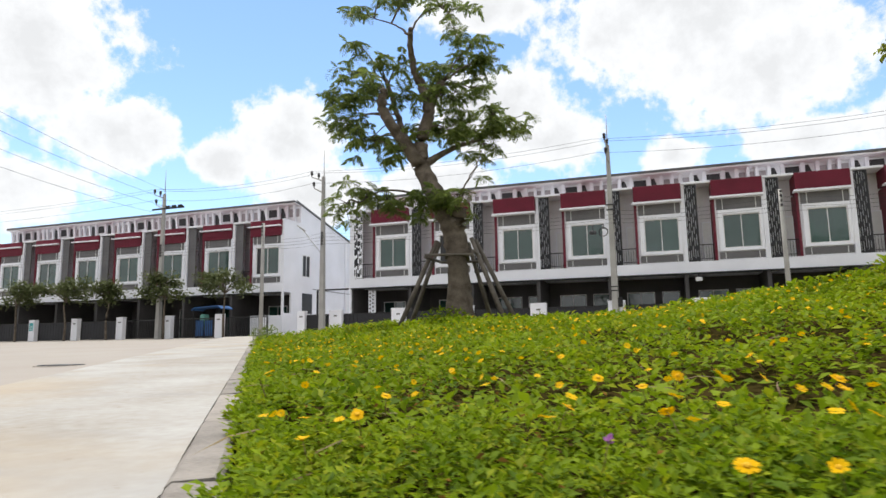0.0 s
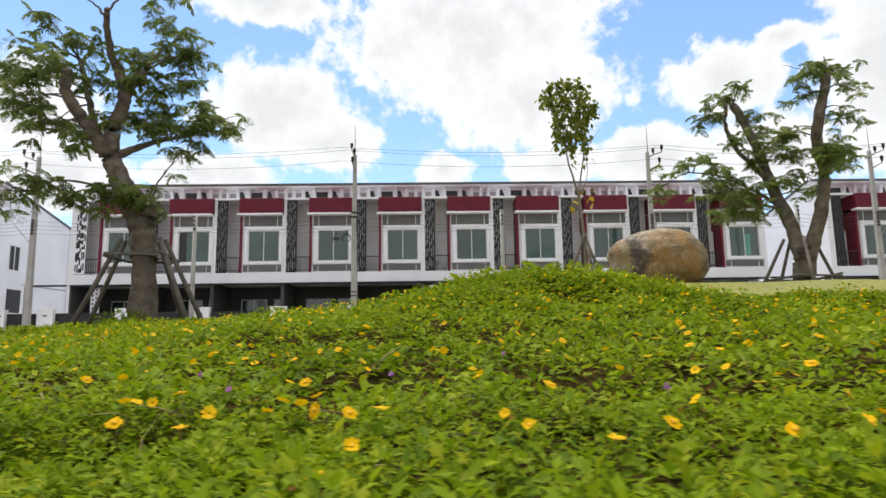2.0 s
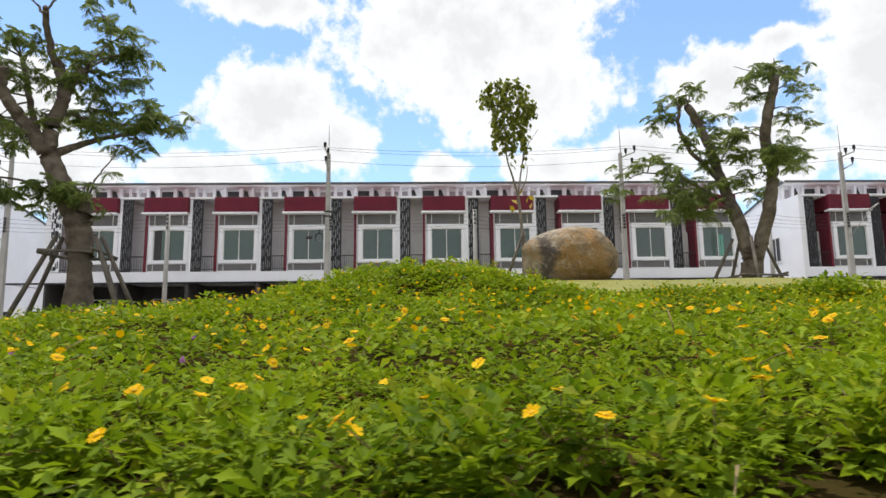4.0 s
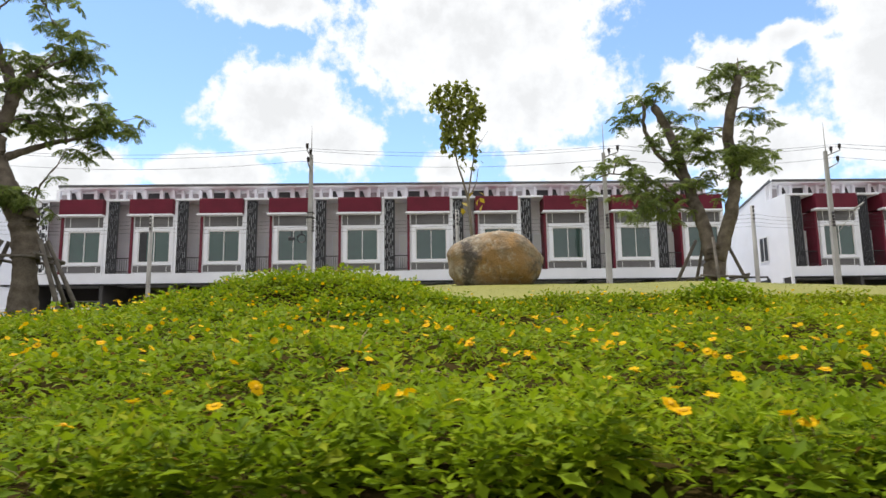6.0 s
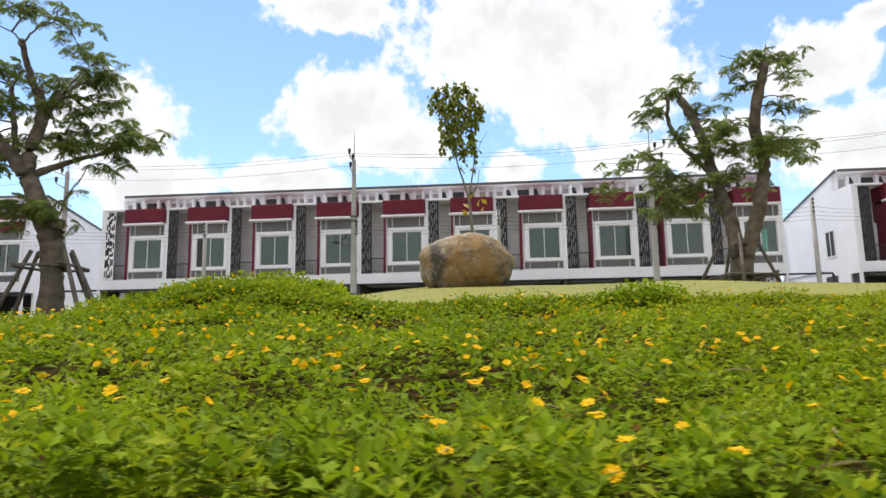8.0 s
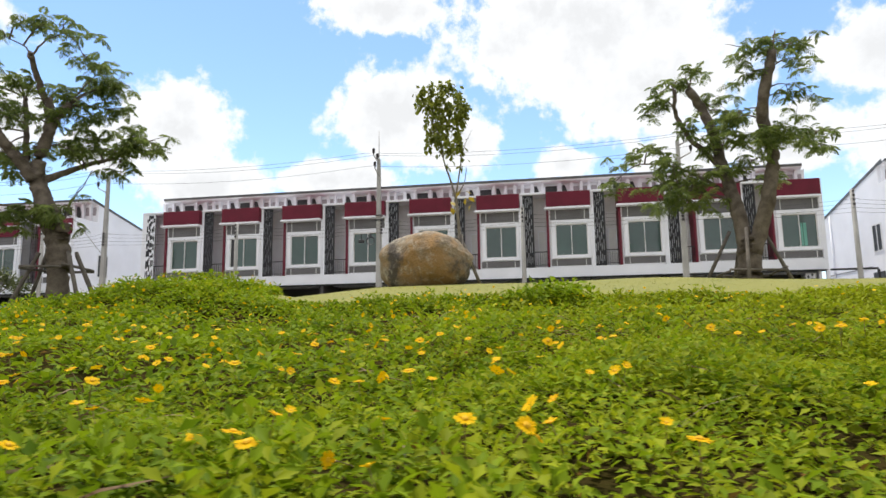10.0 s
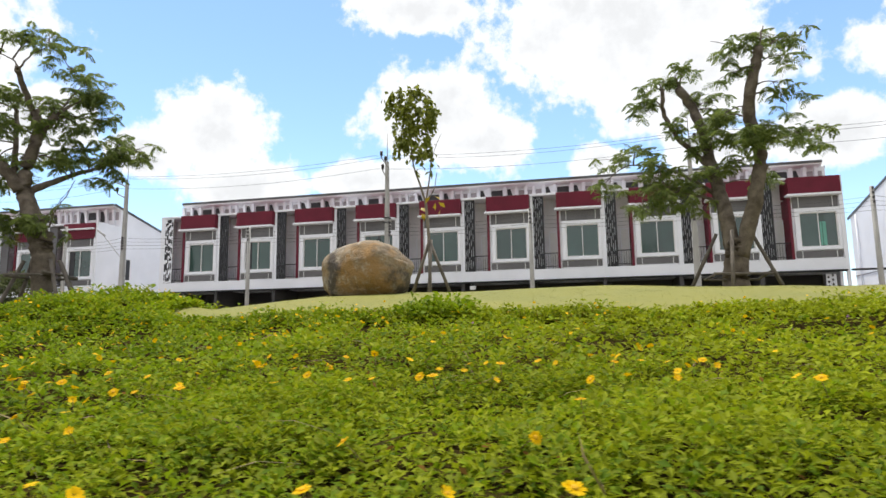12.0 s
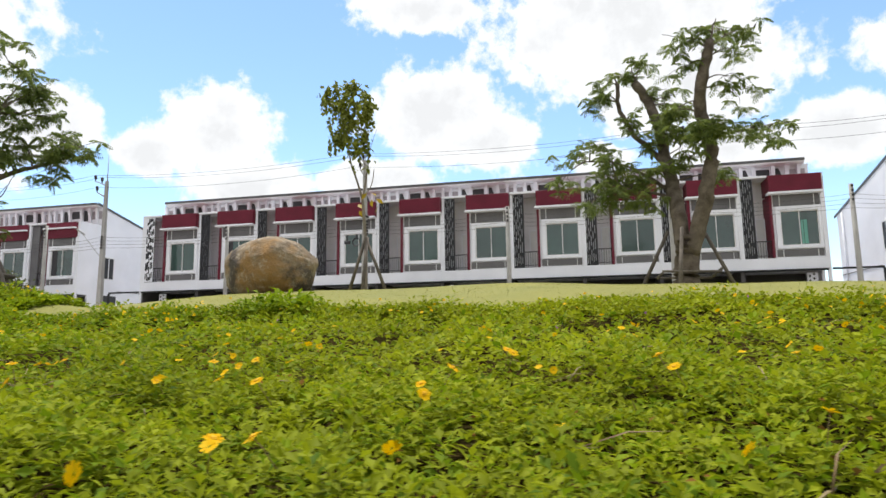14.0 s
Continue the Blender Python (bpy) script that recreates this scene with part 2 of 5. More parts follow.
def rock_material():
    """Pale tan boulder with an ochre face, dark lichen streaks, light scuffs and shade painted on its right end."""
    m = material("boulder_stone", (0.29, 0.235, 0.165), 0.9, spread=0.2, scale=3.0, fine=30, bump=0.9, bump_dist=0.05, tint=(0.17, 0.115, 0.06))
    nt = m.node_tree
    geo = nt.nodes["Geometry"]
    old = nt.nodes["Mix"].outputs["Result"]
    # stain, the third being painted recess shade: centre, stretch, reach, noise scale, threshold, colour
    stains = (((5.2, 8.9, 1.47), (1.1, 0.5, 1.3), 0.7, 3.2, 0.47, (0.25, 0.14, 0.045, 1)), ((4.62, 8.8, 1.55), (3.0, 0.4, 0.75), 0.65, 4.5, 0.52, (0.045, 0.038, 0.034, 1)),
              ((5.62, 9.2, 1.4), (2.4, 0.8, 0.8), 0.6, 4.0, 0.54, (0.06, 0.05, 0.04, 1)), ((4.95, 9.3, 1.5), (0.1, 0.1, 0.1), 1.0, 7.0, 0.8, (0.38, 0.34, 0.27, 1)))
    for centre, stretch, reach, scale, level, colour in stains:
        n = nt.nodes.new("ShaderNodeTexNoise")
        n.inputs["Scale"].default_value, n.inputs["Detail"].default_value, n.inputs["Roughness"].default_value = scale, 7, 0.65
        nt.links.new(geo.outputs["Position"], n.inputs["Vector"])
        vm = nt.nodes.new("ShaderNodeVectorMath")
        vm.operation = "MULTIPLY_ADD"
        nt.links.new(geo.outputs["Position"], vm.inputs[0])
        vm.inputs[1].default_value = stretch
        vm.inputs[2].default_value = tuple(-c * k for c, k in zip(centre, stretch))
        ln = nt.nodes.new("ShaderNodeVectorMath")
        ln.operation = "LENGTH"
        nt.links.new(vm.outputs[0], ln.inputs[0])
        near = nt.nodes.new("ShaderNodeMapRange")
        nt.links.new(ln.outputs["Value"], near.inputs["Value"])
        for key, v in (("From Min", reach), ("From Max", 0.0), ("To Min", -0.14), ("To Max", 0.2)):
            near.inputs[key].default_value = v
        a = nt.nodes.new("ShaderNodeMath")
        nt.links.new(n.outputs["Fac"], a.inputs[0])
        nt.links.new(near.outputs[0], a.inputs[1])
        ramp = nt.nodes.new("ShaderNodeMapRange")
        nt.links.new(a.outputs[0], ramp.inputs["Value"])
        for key, v in (("From Min", level - 0.09), ("From Max", level + 0.09), ("To Max", 0.9)):
            ramp.inputs[key].default_value = v
        mx = nt.nodes.new("ShaderNodeMix")
        mx.data_type = "RGBA"
        nt.links.new(ramp.outputs[0], mx.inputs["Factor"])
        nt.links.new(old, mx.inputs["A"])
        mx.inputs["B"].default_value = colour
        old = mx.outputs["Result"]
    nt.links.new(old, nt.nodes["Principled BSDF"].inputs["Base Color"])
    return m


M_ROCK = rock_material()
M_STREETLEAF = material("street_tree_leaf", (0.145, 0.165, 0.065), 0.6, rand="island", tint=(0.05, 0.07, 0.025), trans=0.35, spec=0.2)
# Drier yellow-green leaf, also used to paint the shaded hump brighter.
M_LEAF_DRY_LIT = material("groundcover_leaf_dry_lit", (0.365, 0.415, 0.014), 0.6, rand="island", scale=1.1, fine=14, bump=0.1, tint=(0.125, 0.16, 0.006), trans=0.42, spec=0.1)
M_SIDING_DARK = material("lilac_grey_siding", (0.38, 0.345, 0.365), 0.7, spread=0.08, scale=1.2, fine=30, bump=0.1)


def stain_pavement():
    """Rusty and grey smears over the concrete."""
    nt = M_PAVE.node_tree
    geo = nt.nodes["Geometry"]
    old = nt.nodes["Mix"].outputs["Result"]
    for scale, stretch, lo, hi, colour in ((0.55, (1, 1, 1), 0.52, 0.72, (0.38, 0.31, 0.22, 1)), (1.6, (0.5, 1.3, 1), 0.56, 0.75, (0.24, 0.23, 0.22, 1)), (9.0, (1, 1, 1), 0.68, 0.76, (0.2, 0.15, 0.1, 1))):
        vm = nt.nodes.new("ShaderNodeVectorMath")
        vm.operation = "MULTIPLY"
        nt.links.new(geo.outputs["Position"], vm.inputs[0])
        vm.inputs[1].default_value = stretch
        n = nt.nodes.new("ShaderNodeTexNoise")
        n.inputs["Scale"].default_value, n.inputs["Detail"].default_value = scale, 7
        nt.links.new(vm.outputs[0], n.inputs["Vector"])
        r = nt.nodes.new("ShaderNodeMapRange")
        nt.links.new(n.outputs["Fac"], r.inputs["Value"])
        for key, v in (("From Min", lo), ("From Max", hi), ("To Max", 0.65)):
            r.inputs[key].default_value = v
        mx = nt.nodes.new("ShaderNodeMix")
        mx.data_type = "RGBA"
        nt.links.new(r.outputs[0], mx.inputs["Factor"])
        nt.links.new(old, mx.inputs["A"])
        mx.inputs["B"].default_value = colour
        old = mx.outputs["Result"]
    nt.links.new(old, nt.nodes["Principled BSDF"].inputs["Base Color"])


stain_pavement()
M_SAPBARK = material("sapling_bark", (0.24, 0.205, 0.165), 0.9, spread=0.2, scale=6, fine=60)


# ---- building blocks ----
def obj(name, me, mat, parent=None, label=""):
    ob = new(name, me)
    for m in (mat if isinstance(mat, (list, tuple)) else [mat]):
        if m.name not in me.materials:
            me.materials.append(m)
    if parent is not None:
        ob.parent = parent
    if label:
        ob["label"] = label
    return ob


def part(name, bm, mat, parent, label=""):
    me = bpy.data.meshes.new(name)
    bm.to_mesh(me)
    bm.free()
    return obj(name, me, mat, parent, label)


def thing(name, label, category, group="", kind="", at=None):
    ob = new(name)
    ob.empty_display_size = 0.2
    if at is not None:
        ob.matrix_world = at
    return tagged(ob, label, category, group, kind)


def box(bm, x0, x1, y0, y1, z0, z1, bevel=0.0):
    v = [bm.verts.new(p) for p in ((x0, y0, z0), (x1, y0, z0), (x1, y1, z0), (x0, y1, z0), (x0, y0, z1), (x1, y0, z1), (x1, y1, z1), (x0, y1, z1))]
    fs = [bm.faces.new([v[i] for i in q]) for q in ((0, 3, 2, 1), (4, 5, 6, 7), (0, 1, 5, 4), (1, 2, 6, 5), (2, 3, 7, 6), (3, 0, 4, 7))]
    if bevel:
        es = list({e for f in fs for e in f.edges})
        bmesh.ops.bevel(bm, geom=es, offset=bevel, segments=1, affect="EDGES")


def boxes(*args, bevel=0.0):
    bm = bmesh.new()
    for a in args:
        box(bm, *a, bevel=bevel)
    return bm


def prism(bm, poly, axis, a, b):
    """Extrudes a polygon of two coordinates along an axis from a to b."""
    def put(p, t):
        return {"x": (t, p[0], p[1]), "y": (p[0], t, p[1]), "z": (p[0], p[1], t)}[axis]
    v0 = [bm.verts.new(put(p, a)) for p in poly]
    v1 = [bm.verts.new(put(p, b)) for p in poly]
    n = len(poly)
    bm.faces.new(v0)
    bm.faces.new(v1[::-1])
    for i in range(n):
        bm.faces.new((v0[i], v1[i], v1[(i + 1) % n], v0[(i + 1) % n]))
    bmesh.ops.recalc_face_normals(bm, faces=bm.faces)


def tube(bm, pts, radii, sides=8, rough=0.0, seed=0, cap=True):
    """A tapered, slightly irregular tube through points."""
    rng = random.Random(seed)
    pts = [Vector(p) for p in pts]
    rings = []
    for i, p in enumerate(pts):
        d = (pts[min(i + 1, len(pts) - 1)] - pts[max(i - 1, 0)]).normalized()
        u = d.orthogonal().normalized() if abs(d.z) > 0.99 else d.cross(Vector((0, 0, 1))).normalized()
        w = d.cross(u)
        ring = []
        for k in range(sides):
            a = 2 * math.pi * k / sides
            r = radii[i] * (1 + rough * rng.uniform(-1, 1))
            ring.append(bm.verts.new(p + (u * math.cos(a) + w * math.sin(a)) * r))
        rings.append(ring)
    for r0, r1 in zip(rings, rings[1:]):
        for k in range(sides):
            f = bm.faces.new((r0[k], r0[(k + 1) % sides], r1[(k + 1) % sides], r1[k]))
            f.smooth = True
    if cap:
        bm.faces.new(rings[0][::-1])
        bm.faces.new(rings[-1])


def curve_points(pts, n=6):
    """Catmull-Rom through 3D points."""
    P = [Vector(p) for p in pts]
    P = [P[0] * 2 - P[1]] + P + [P[-1] * 2 - P[-2]]
    out = []
    for i in range(1, len(P) - 2):
        for k in range(n):
            t = k / n
            a, b, c, d = P[i - 1:i + 3]
            out.append(0.5 * (2 * b + (c - a) * t + (2 * a - 5 * b + 4 * c - d) * t * t + (3 * b - a - 3 * c + d) * t ** 3))
    return out + [P[-2]]


def raw_mesh(name, verts, faces, smooth=False):
    me = bpy.data.meshes.new(name)
    me.from_pydata(verts.tolist() if isinstance(verts, np.ndarray) else verts, [], faces.tolist() if isinstance(faces, np.ndarray) else faces)
    if smooth:
        me.polygons.foreach_set("use_smooth", [True] * len(me.polygons))
    me.update()
    return me


def scatter_mesh(name, verts, tris, mats):
    """One mesh from a template (V,3), its triangles and an array of 4x4 matrices."""
    V, n = np.asarray(verts, float), len(mats)
    H = np.c_[V, np.ones(len(V))]
    out = np.einsum("nij,vj->nvi", mats[:, :3, :], H).reshape(-1, 3)
    F = (np.asarray(tris)[None] + (np.arange(n) * len(V))[:, None, None]).reshape(-1, 3)
    me = bpy.data.meshes.new(name)
    me.vertices.add(len(out))
    me.vertices.foreach_set("co", out.astype(np.float32).ravel())
    me.loops.add(F.size)
    me.loops.foreach_set("vertex_index", F.astype(np.int32).ravel())
    me.polygons.add(len(F))
    me.polygons.foreach_set("loop_start", np.arange(0, F.size, 3, dtype=np.int32))
    me.polygons.foreach_set("loop_total", np.full(len(F), 3, dtype=np.int32))
    me.polygons.foreach_set("use_smooth", np.ones(len(F), dtype=bool))
    me.update(calc_edges=True)
    return me


def frames(pos, yaw, pitch, roll, size):
    """Matrices (n,4,4): template x forward turned by roll, then up by pitch, then yaw, at pos."""
    n = len(pos)
    cy, sy, cp, sp, cr, sr = np.cos(yaw), np.sin(yaw), np.cos(pitch), np.sin(pitch), np.cos(roll), np.sin(roll)
    X = np.stack([cy * cp, sy * cp, sp], 1)
    Y0 = np.stack([-sy, cy, np.zeros(n)], 1)
    Z0 = np.cross(X, Y0)
    Y = Y0 * cr[:, None] + Z0 * sr[:, None]
    Z = np.cross(X, Y)
    m = np.zeros((n, 4, 4))
    s = np.asarray(size).reshape(n, -1)
    s = np.repeat(s, 3, 1) if s.shape[1] == 1 else s
    m[:, :3, 0], m[:, :3, 1], m[:, :3, 2], m[:, :3, 3], m[:, 3, 3] = X * s[:, :1], Y * s[:, 1:2], Z * s[:, 2:3], pos, 1
    return m


# ---- lie of the land ----
KX, KY, DX, DY = -1.05, 1.16, -0.578, 0.816     # the kerb line: a point on it and its direction


def across(x, y):
    """Metres from the kerb line into the planting."""
    return (x - KX) * DY - (y - KY) * DX


def smooth(a, b, v):
    t = np.clip((v - a) / (b - a), 0, 1)
    return t * t * (3 - 2 * t)


def street(y):
    return 0.1 + 0.027 * np.clip(y, -30, 40)


def bank(y):
    ky = [-3, 0, 1.5, 3, 5, 6, 7.5, 9.3, 11.5, 13.5, 17, 20, 25.5]
    kz = [0, 0.0, 0.08, 0.19, 0.31, 0.47, 0.70, 0.92, 1.02, 1.13, 1.20, 1.1, 0]
    return sum(np.interp(y + d, ky, kz) for d in (-0.7, -0.35, 0, 0.35, 0.7)) / 5


def land(x, y):
    x, y = np.asarray(x, float), np.asarray(y, float)
    hump = 0.23 * np.exp(-(np.abs((x - 2.87) / 1.2) ** 3 + ((y - 6.19) / 0.88) ** 4)) + 0.215 * np.exp(-(((x - 1.2) / 2.28) ** 2 + ((y - 5.35) / 2.05) ** 2))
    z = street(y) + bank(y) * (0.3 * smooth(0, 4, across(x, y)) + 0.7 * smooth(-1, 4.5, x)) * (1 - 0.14 * smooth(8, 14, x)) + hump
    z += 0.015 * np.sin(1.7 * x + 0.6 * y) + 0.012 * np.sin(2.3 * y - 1.1 * x)
    inside = (across(x, y) > 0.12) & (y < 25.6)
    return np.where(inside, z, street(y) - 0.22)


def planted_edge(x):
    """How far back the groundcover reaches; the lawn begins there."""
    far = 6.3 - 0.6 * np.exp(-((x - 4.2) / 0.7) ** 2) + 0.05 * np.maximum(0, x - 9) + 0.1 * np.sin(1.9 * x) + 0.08 * np.sin(4.7 * x + 1)
    return 16.0 - 8.6 * smooth(1.7, 2.6, x) - (7.4 - far) * smooth(3.5, 4.1, x)


def grid_mesh(name, xs, ys, zf, keep=None):
    X, Y = np.meshgrid(xs, ys)
    V = np.stack([X.ravel(), Y.ravel(), zf(X, Y).ravel()], 1)
    nx = len(xs)
    F = []
    for j in range(len(ys) - 1):
        for i in range(nx - 1):
            if keep is None or keep((xs[i] + xs[i + 1]) / 2, (ys[j] + ys[j + 1]) / 2):
                a = j * nx + i
                F.append((a, a + 1, a + nx + 1, a + nx))
    return raw_mesh(name, V, F, True)


gx = np.concatenate([[-900, -400, -200, -120, -80, -50, -35, -25, -18], np.arange(-14, 20.1, 0.25), [24, 30, 40, 60, 90, 150, 400, 900]])
gy = np.concatenate([[-900, -300, -120, -60, -30, -15, -8], np.arange(-4, 27.1, 0.25), [30, 34, 40, 50, 80, 150, 400, 900]])
tagged(obj("ground", grid_mesh("ground", gx, gy, land), M_SOIL), "brown soil ground rising to a low planted mound", "ground", kind="structure")

lx, ly = np.arange(-2, 34.1, 0.25), np.arange(4.6, 25.4, 0.25)
tagged(obj("lawn", grid_mesh("lawn", lx, ly, lambda x, y: land(x, y) + 0.012, lambda x, y: y > planted_edge(x) - 0.2 and across(x, y) > 1.0), M_LAWN),
       "short yellow-green lawn behind the flowering groundcover", "lawn", kind="structure")

rx, ry = np.arange(-95, 75.1, 1.0), np.arange(-25, 47.1, 1.0)
tagged(obj("road", grid_mesh("road", rx, ry, lambda x, y: street(y) - 0.1, lambda x, y: across(x, y) < -0.9 or y > 26.6), M_ROAD),
       "pale concrete estate road", "road", kind="structure")


def along(s, u, z=0.0):
    x, y = KX + DX * s + DY * u, KY + DY * s - DX * u
    return (x, y, float(street(y)) + z)


pavement = thing("pavement", "sun-bleached concrete pavement with stained slabs", "pavement", kind="structure")
rng = random.Random(4)
s0 = -24.0
while s0 < 31:
    s1 = s0 + 6.0
    bm = bmesh.new()
    n = 10
    top = [[bm.verts.new(along(s0 + 0.003 + (s1 - s0 - 0.006) * i / n, u, 0.002 * rng.uniform(-1, 1))) for u in (-1.55, -0.8, -0.007 - 0.004 * rng.random())] for i in range(n + 1)]
    low = [[bm.verts.new(along(s0 + 0.003 + (s1 - s0 - 0.006) * i / n, u, -0.16)) for u in (-1.55, -0.007)] for i in range(n + 1)]
    for i in range(n):
        for k in range(2):
            bm.faces.new((top[i][k], top[i][k + 1], top[i + 1][k + 1], top[i + 1][k]))
        bm.faces.new((low[i][0], top[i][0], top[i + 1][0], low[i + 1][0]))
        bm.faces.new((low[i][1], low[i + 1][1], top[i + 1][2], top[i][2]))
    bm.faces.new((low[0][0], low[0][1], top[0][2], top[0][1], top[0][0]))
    bm.faces.new((low[n][0], top[n][0], top[n][1], top[n][2], low[n][1]))
    bmesh.ops.recalc_face_normals(bm, faces=bm.faces)
    part("slab", bm, M_PAVE, pavement)
    s0 = s1

kerb = thing("kerb", "narrow worn concrete kerb edging the planting", "kerb", kind="structure")
s0 = -24.0
while s0 < 31:
    s1 = s0 + 1.0
    bm = bmesh.new()
    sec = [(0.0, -0.16), (0.0, 0.012), (0.012, 0.022), (0.105, 0.022), (0.12, 0.008), (0.12, -0.16)]
    rings = [[bm.verts.new(along(s, u + rng.uniform(-0.004, 0.004), z + rng.uniform(-0.004, 0.004))) for u, z in sec] for s in (s0 + 0.006, s0 + 0.35, s0 + 0.7, s1 - 0.006)]
    for r0, r1 in zip(rings, rings[1:]):
        for k in range(len(sec) - 1):
            bm.faces.new((r0[k], r0[k + 1], r1[k + 1], r1[k]))
    bm.faces.new(rings[0])
    bm.faces.new(rings[-1][::-1])
    bmesh.ops.recalc_face_normals(bm, faces=bm.faces)
    part("kerbstone", bm, M_KERB, kerb)
    s0 = s1

# ---- terraced houses ----
FRONT, BASE, LIFT = 36.3, 1.0, 0.32
UNIT_LABEL = "two-storey white terraced house with maroon bay box and dark perforated screen"


def screen_bars(seed):
    """A perforated panel: columns of upright bars of uneven length, joined by short bridges."""
    r = random.Random(seed)
    bm = boxes((0.0, 0.035, 0, 0.05, 0, 4.2), (0.565, 0.6, 0, 0.05, 0, 4.2), (0.035, 0.565, 0, 0.05, 0, 0.05), (0.035, 0.565, 0, 0.05, 4.15, 4.2))
    cols = 5
    w = 0.53 / cols
    for c in range(cols):
        x0 = 0.035 + c * w
        z = 0.05 + r.uniform(0, 0.3)
        if z > 0.06:
            box(bm, x0, x0 + w, 0.004, 0.046, 0.05, z)
        while z < 4.15:
            slot = r.uniform(0.28, 0.62)
            solid = r.uniform(0.12, 0.3)
            z1 = min(z + slot, 4.15)
            box(bm, x0 + w * 0.33, x0 + w, 0.004, 0.046, z, z1)
            z2 = min(z1 + solid, 4.15)
            if z2 > z1:
                box(bm, x0, x0 + w, 0.004, 0.046, z1, z2)
            z = z2
    return bm


def townhouse(variant):
    """A unit 4 m wide; local x along the front, y back from the front plane, z up from the street."""
    u = thing("townhouse", UNIT_LABEL if variant == "screen" else "two-storey white terraced house with maroon band and plain grey panel", "house", "terraced houses")
    part("beam", boxes((0, 4, 0, 0.22, 2.9, 3.5), bevel=0.01), M_WHITE, u)
    part("floor_slab", boxes((0, 4, 0.22, 9.5, 2.96, 3.1)), M_SOFFIT, u)
    part("awning_edge", boxes((0, 4, -0.14, 0, 2.85, 2.9), (0, 4, -0.02, 0, 2.8, 2.85)), M_DARK, u, "thin dark metal edge under the white beam")
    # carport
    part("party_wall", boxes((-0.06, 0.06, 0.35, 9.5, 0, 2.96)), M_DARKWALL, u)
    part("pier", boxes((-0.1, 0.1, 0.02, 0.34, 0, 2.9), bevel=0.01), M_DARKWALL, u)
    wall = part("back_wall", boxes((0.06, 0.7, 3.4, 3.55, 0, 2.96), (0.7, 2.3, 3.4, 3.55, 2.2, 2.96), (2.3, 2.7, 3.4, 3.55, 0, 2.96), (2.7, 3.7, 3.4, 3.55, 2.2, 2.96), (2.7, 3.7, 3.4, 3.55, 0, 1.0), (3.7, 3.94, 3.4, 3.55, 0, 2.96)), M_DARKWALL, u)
    d = part("patio_door", boxes((0.7, 0.76, 3.42, 3.5, 0, 2.2), (2.24, 2.3, 3.42, 3.5, 0, 2.2), (1.47, 1.53, 3.42, 3.5, 0, 2.14), (0.76, 2.24, 3.42, 3.5, 2.14, 2.2)), M_ALU, u)
    part("pane", boxes((0.76, 1.47, 3.45, 3.47, 0.02, 2.14), (1.53, 2.24, 3.45, 3.47, 0.02, 2.14)), M_GLASS, d)
    d = part("front_window", boxes((2.7, 2.75, 3.42, 3.5, 1.0, 2.2), (3.65, 3.7, 3.42, 3.5, 1.0, 2.2), (2.75, 3.65, 3.42, 3.5, 2.15, 2.2), (2.75, 3.65, 3.42, 3.5, 1.0, 1.05)), M_ALU, u)
    part("pane", boxes((2.75, 3.65, 3.45, 3.47, 1.05, 2.15)), M_GLASS, d)
    # upper storey, balcony side
    part("fin_wall", boxes((0, 0.17, 0, 1.3, 3.5, 7.84), bevel=0.008), M_WHITE, u)
    bm = bmesh.new()
    z = 3.5
    while z < 7.7:
        prism(bm, [(1.2, z), (1.175, z), (1.19, z + 0.2), (1.2, z + 0.2)], "x", 0.17, 1.5)
        z += 0.2
    part("siding", bm, M_SIDING if variant == "screen" else M_SIDING_DARK, u, "lapped board siding in the balcony recess")
    part("upper_wall", boxes((0.17, 3.98, 1.2, 1.3, 3.1, 7.74)), M_SIDING, u)
    dd = part("balcony_door", boxes((0.98, 1.03, 0.92, 1.17, 3.5, 5.75), (1.43, 1.48, 0.92, 1.17, 3.5, 5.75), (1.03, 1.43, 0.92, 1.17, 5.7, 5.75)), M_WHITE, u, "pale framed balcony door")
    part("door_leaf", boxes((1.03, 1.43, 0.95, 1.0, 3.5, 5.7)), M_ALU, dd)
    part("balcony_slab", boxes((0, 1.5, -0.06, 2.1, 7.74, 7.86), bevel=0.008), M_WHITE, u)
    bars = [(0.76, 1.5, 0.03, 0.06, 4.36, 4.41), (0.76, 1.5, 0.035, 0.055, 3.62, 3.65)]
    rail = part("railing", boxes(bars[0]), M_DARK, u)
    part("bottom_rail", boxes(bars[1]), M_DARK, u)
    for k in range(6):
        x = 0.82 + 0.128 * k
        part("baluster", boxes((x, x + 0.016, 0.038, 0.054, 3.5, 4.36)), M_DARK, rail)
    if variant == "screen":
        sc = part("perforated_screen", screen_bars(3), M_SCREEN, u, "charcoal perforated metal screen")
        sc.location = (0.17, 0.0, 3.5)
        # Added white sheet in place of the brightness seen through the slots.
        part("slot_light_sheet", boxes((0.18, 0.76, 0.054, 0.075, 3.52, 7.7)), M_WHITE, u, "added white sheet that brightens the screen slots")
    else:
        part("grey_panel", boxes((0.17, 0.8, 0.12, 0.2, 3.5, 7.7), bevel=0.01), M_GREY, u, "plain dark grey upright panel")
    # projecting bay
    part("bay_side", boxes((1.5, 1.63, -0.05, 1.3, 3.5, 6.78), bevel=0.006), M_RED, u, "maroon side panel of the bay")
    out = -0.32 if variant == "screen" else -0.1
    part("red_box", boxes((1.5, 3.98, out, 2.1, 6.9, 7.79), bevel=0.012), M_RED, u, "projecting maroon box over the window")
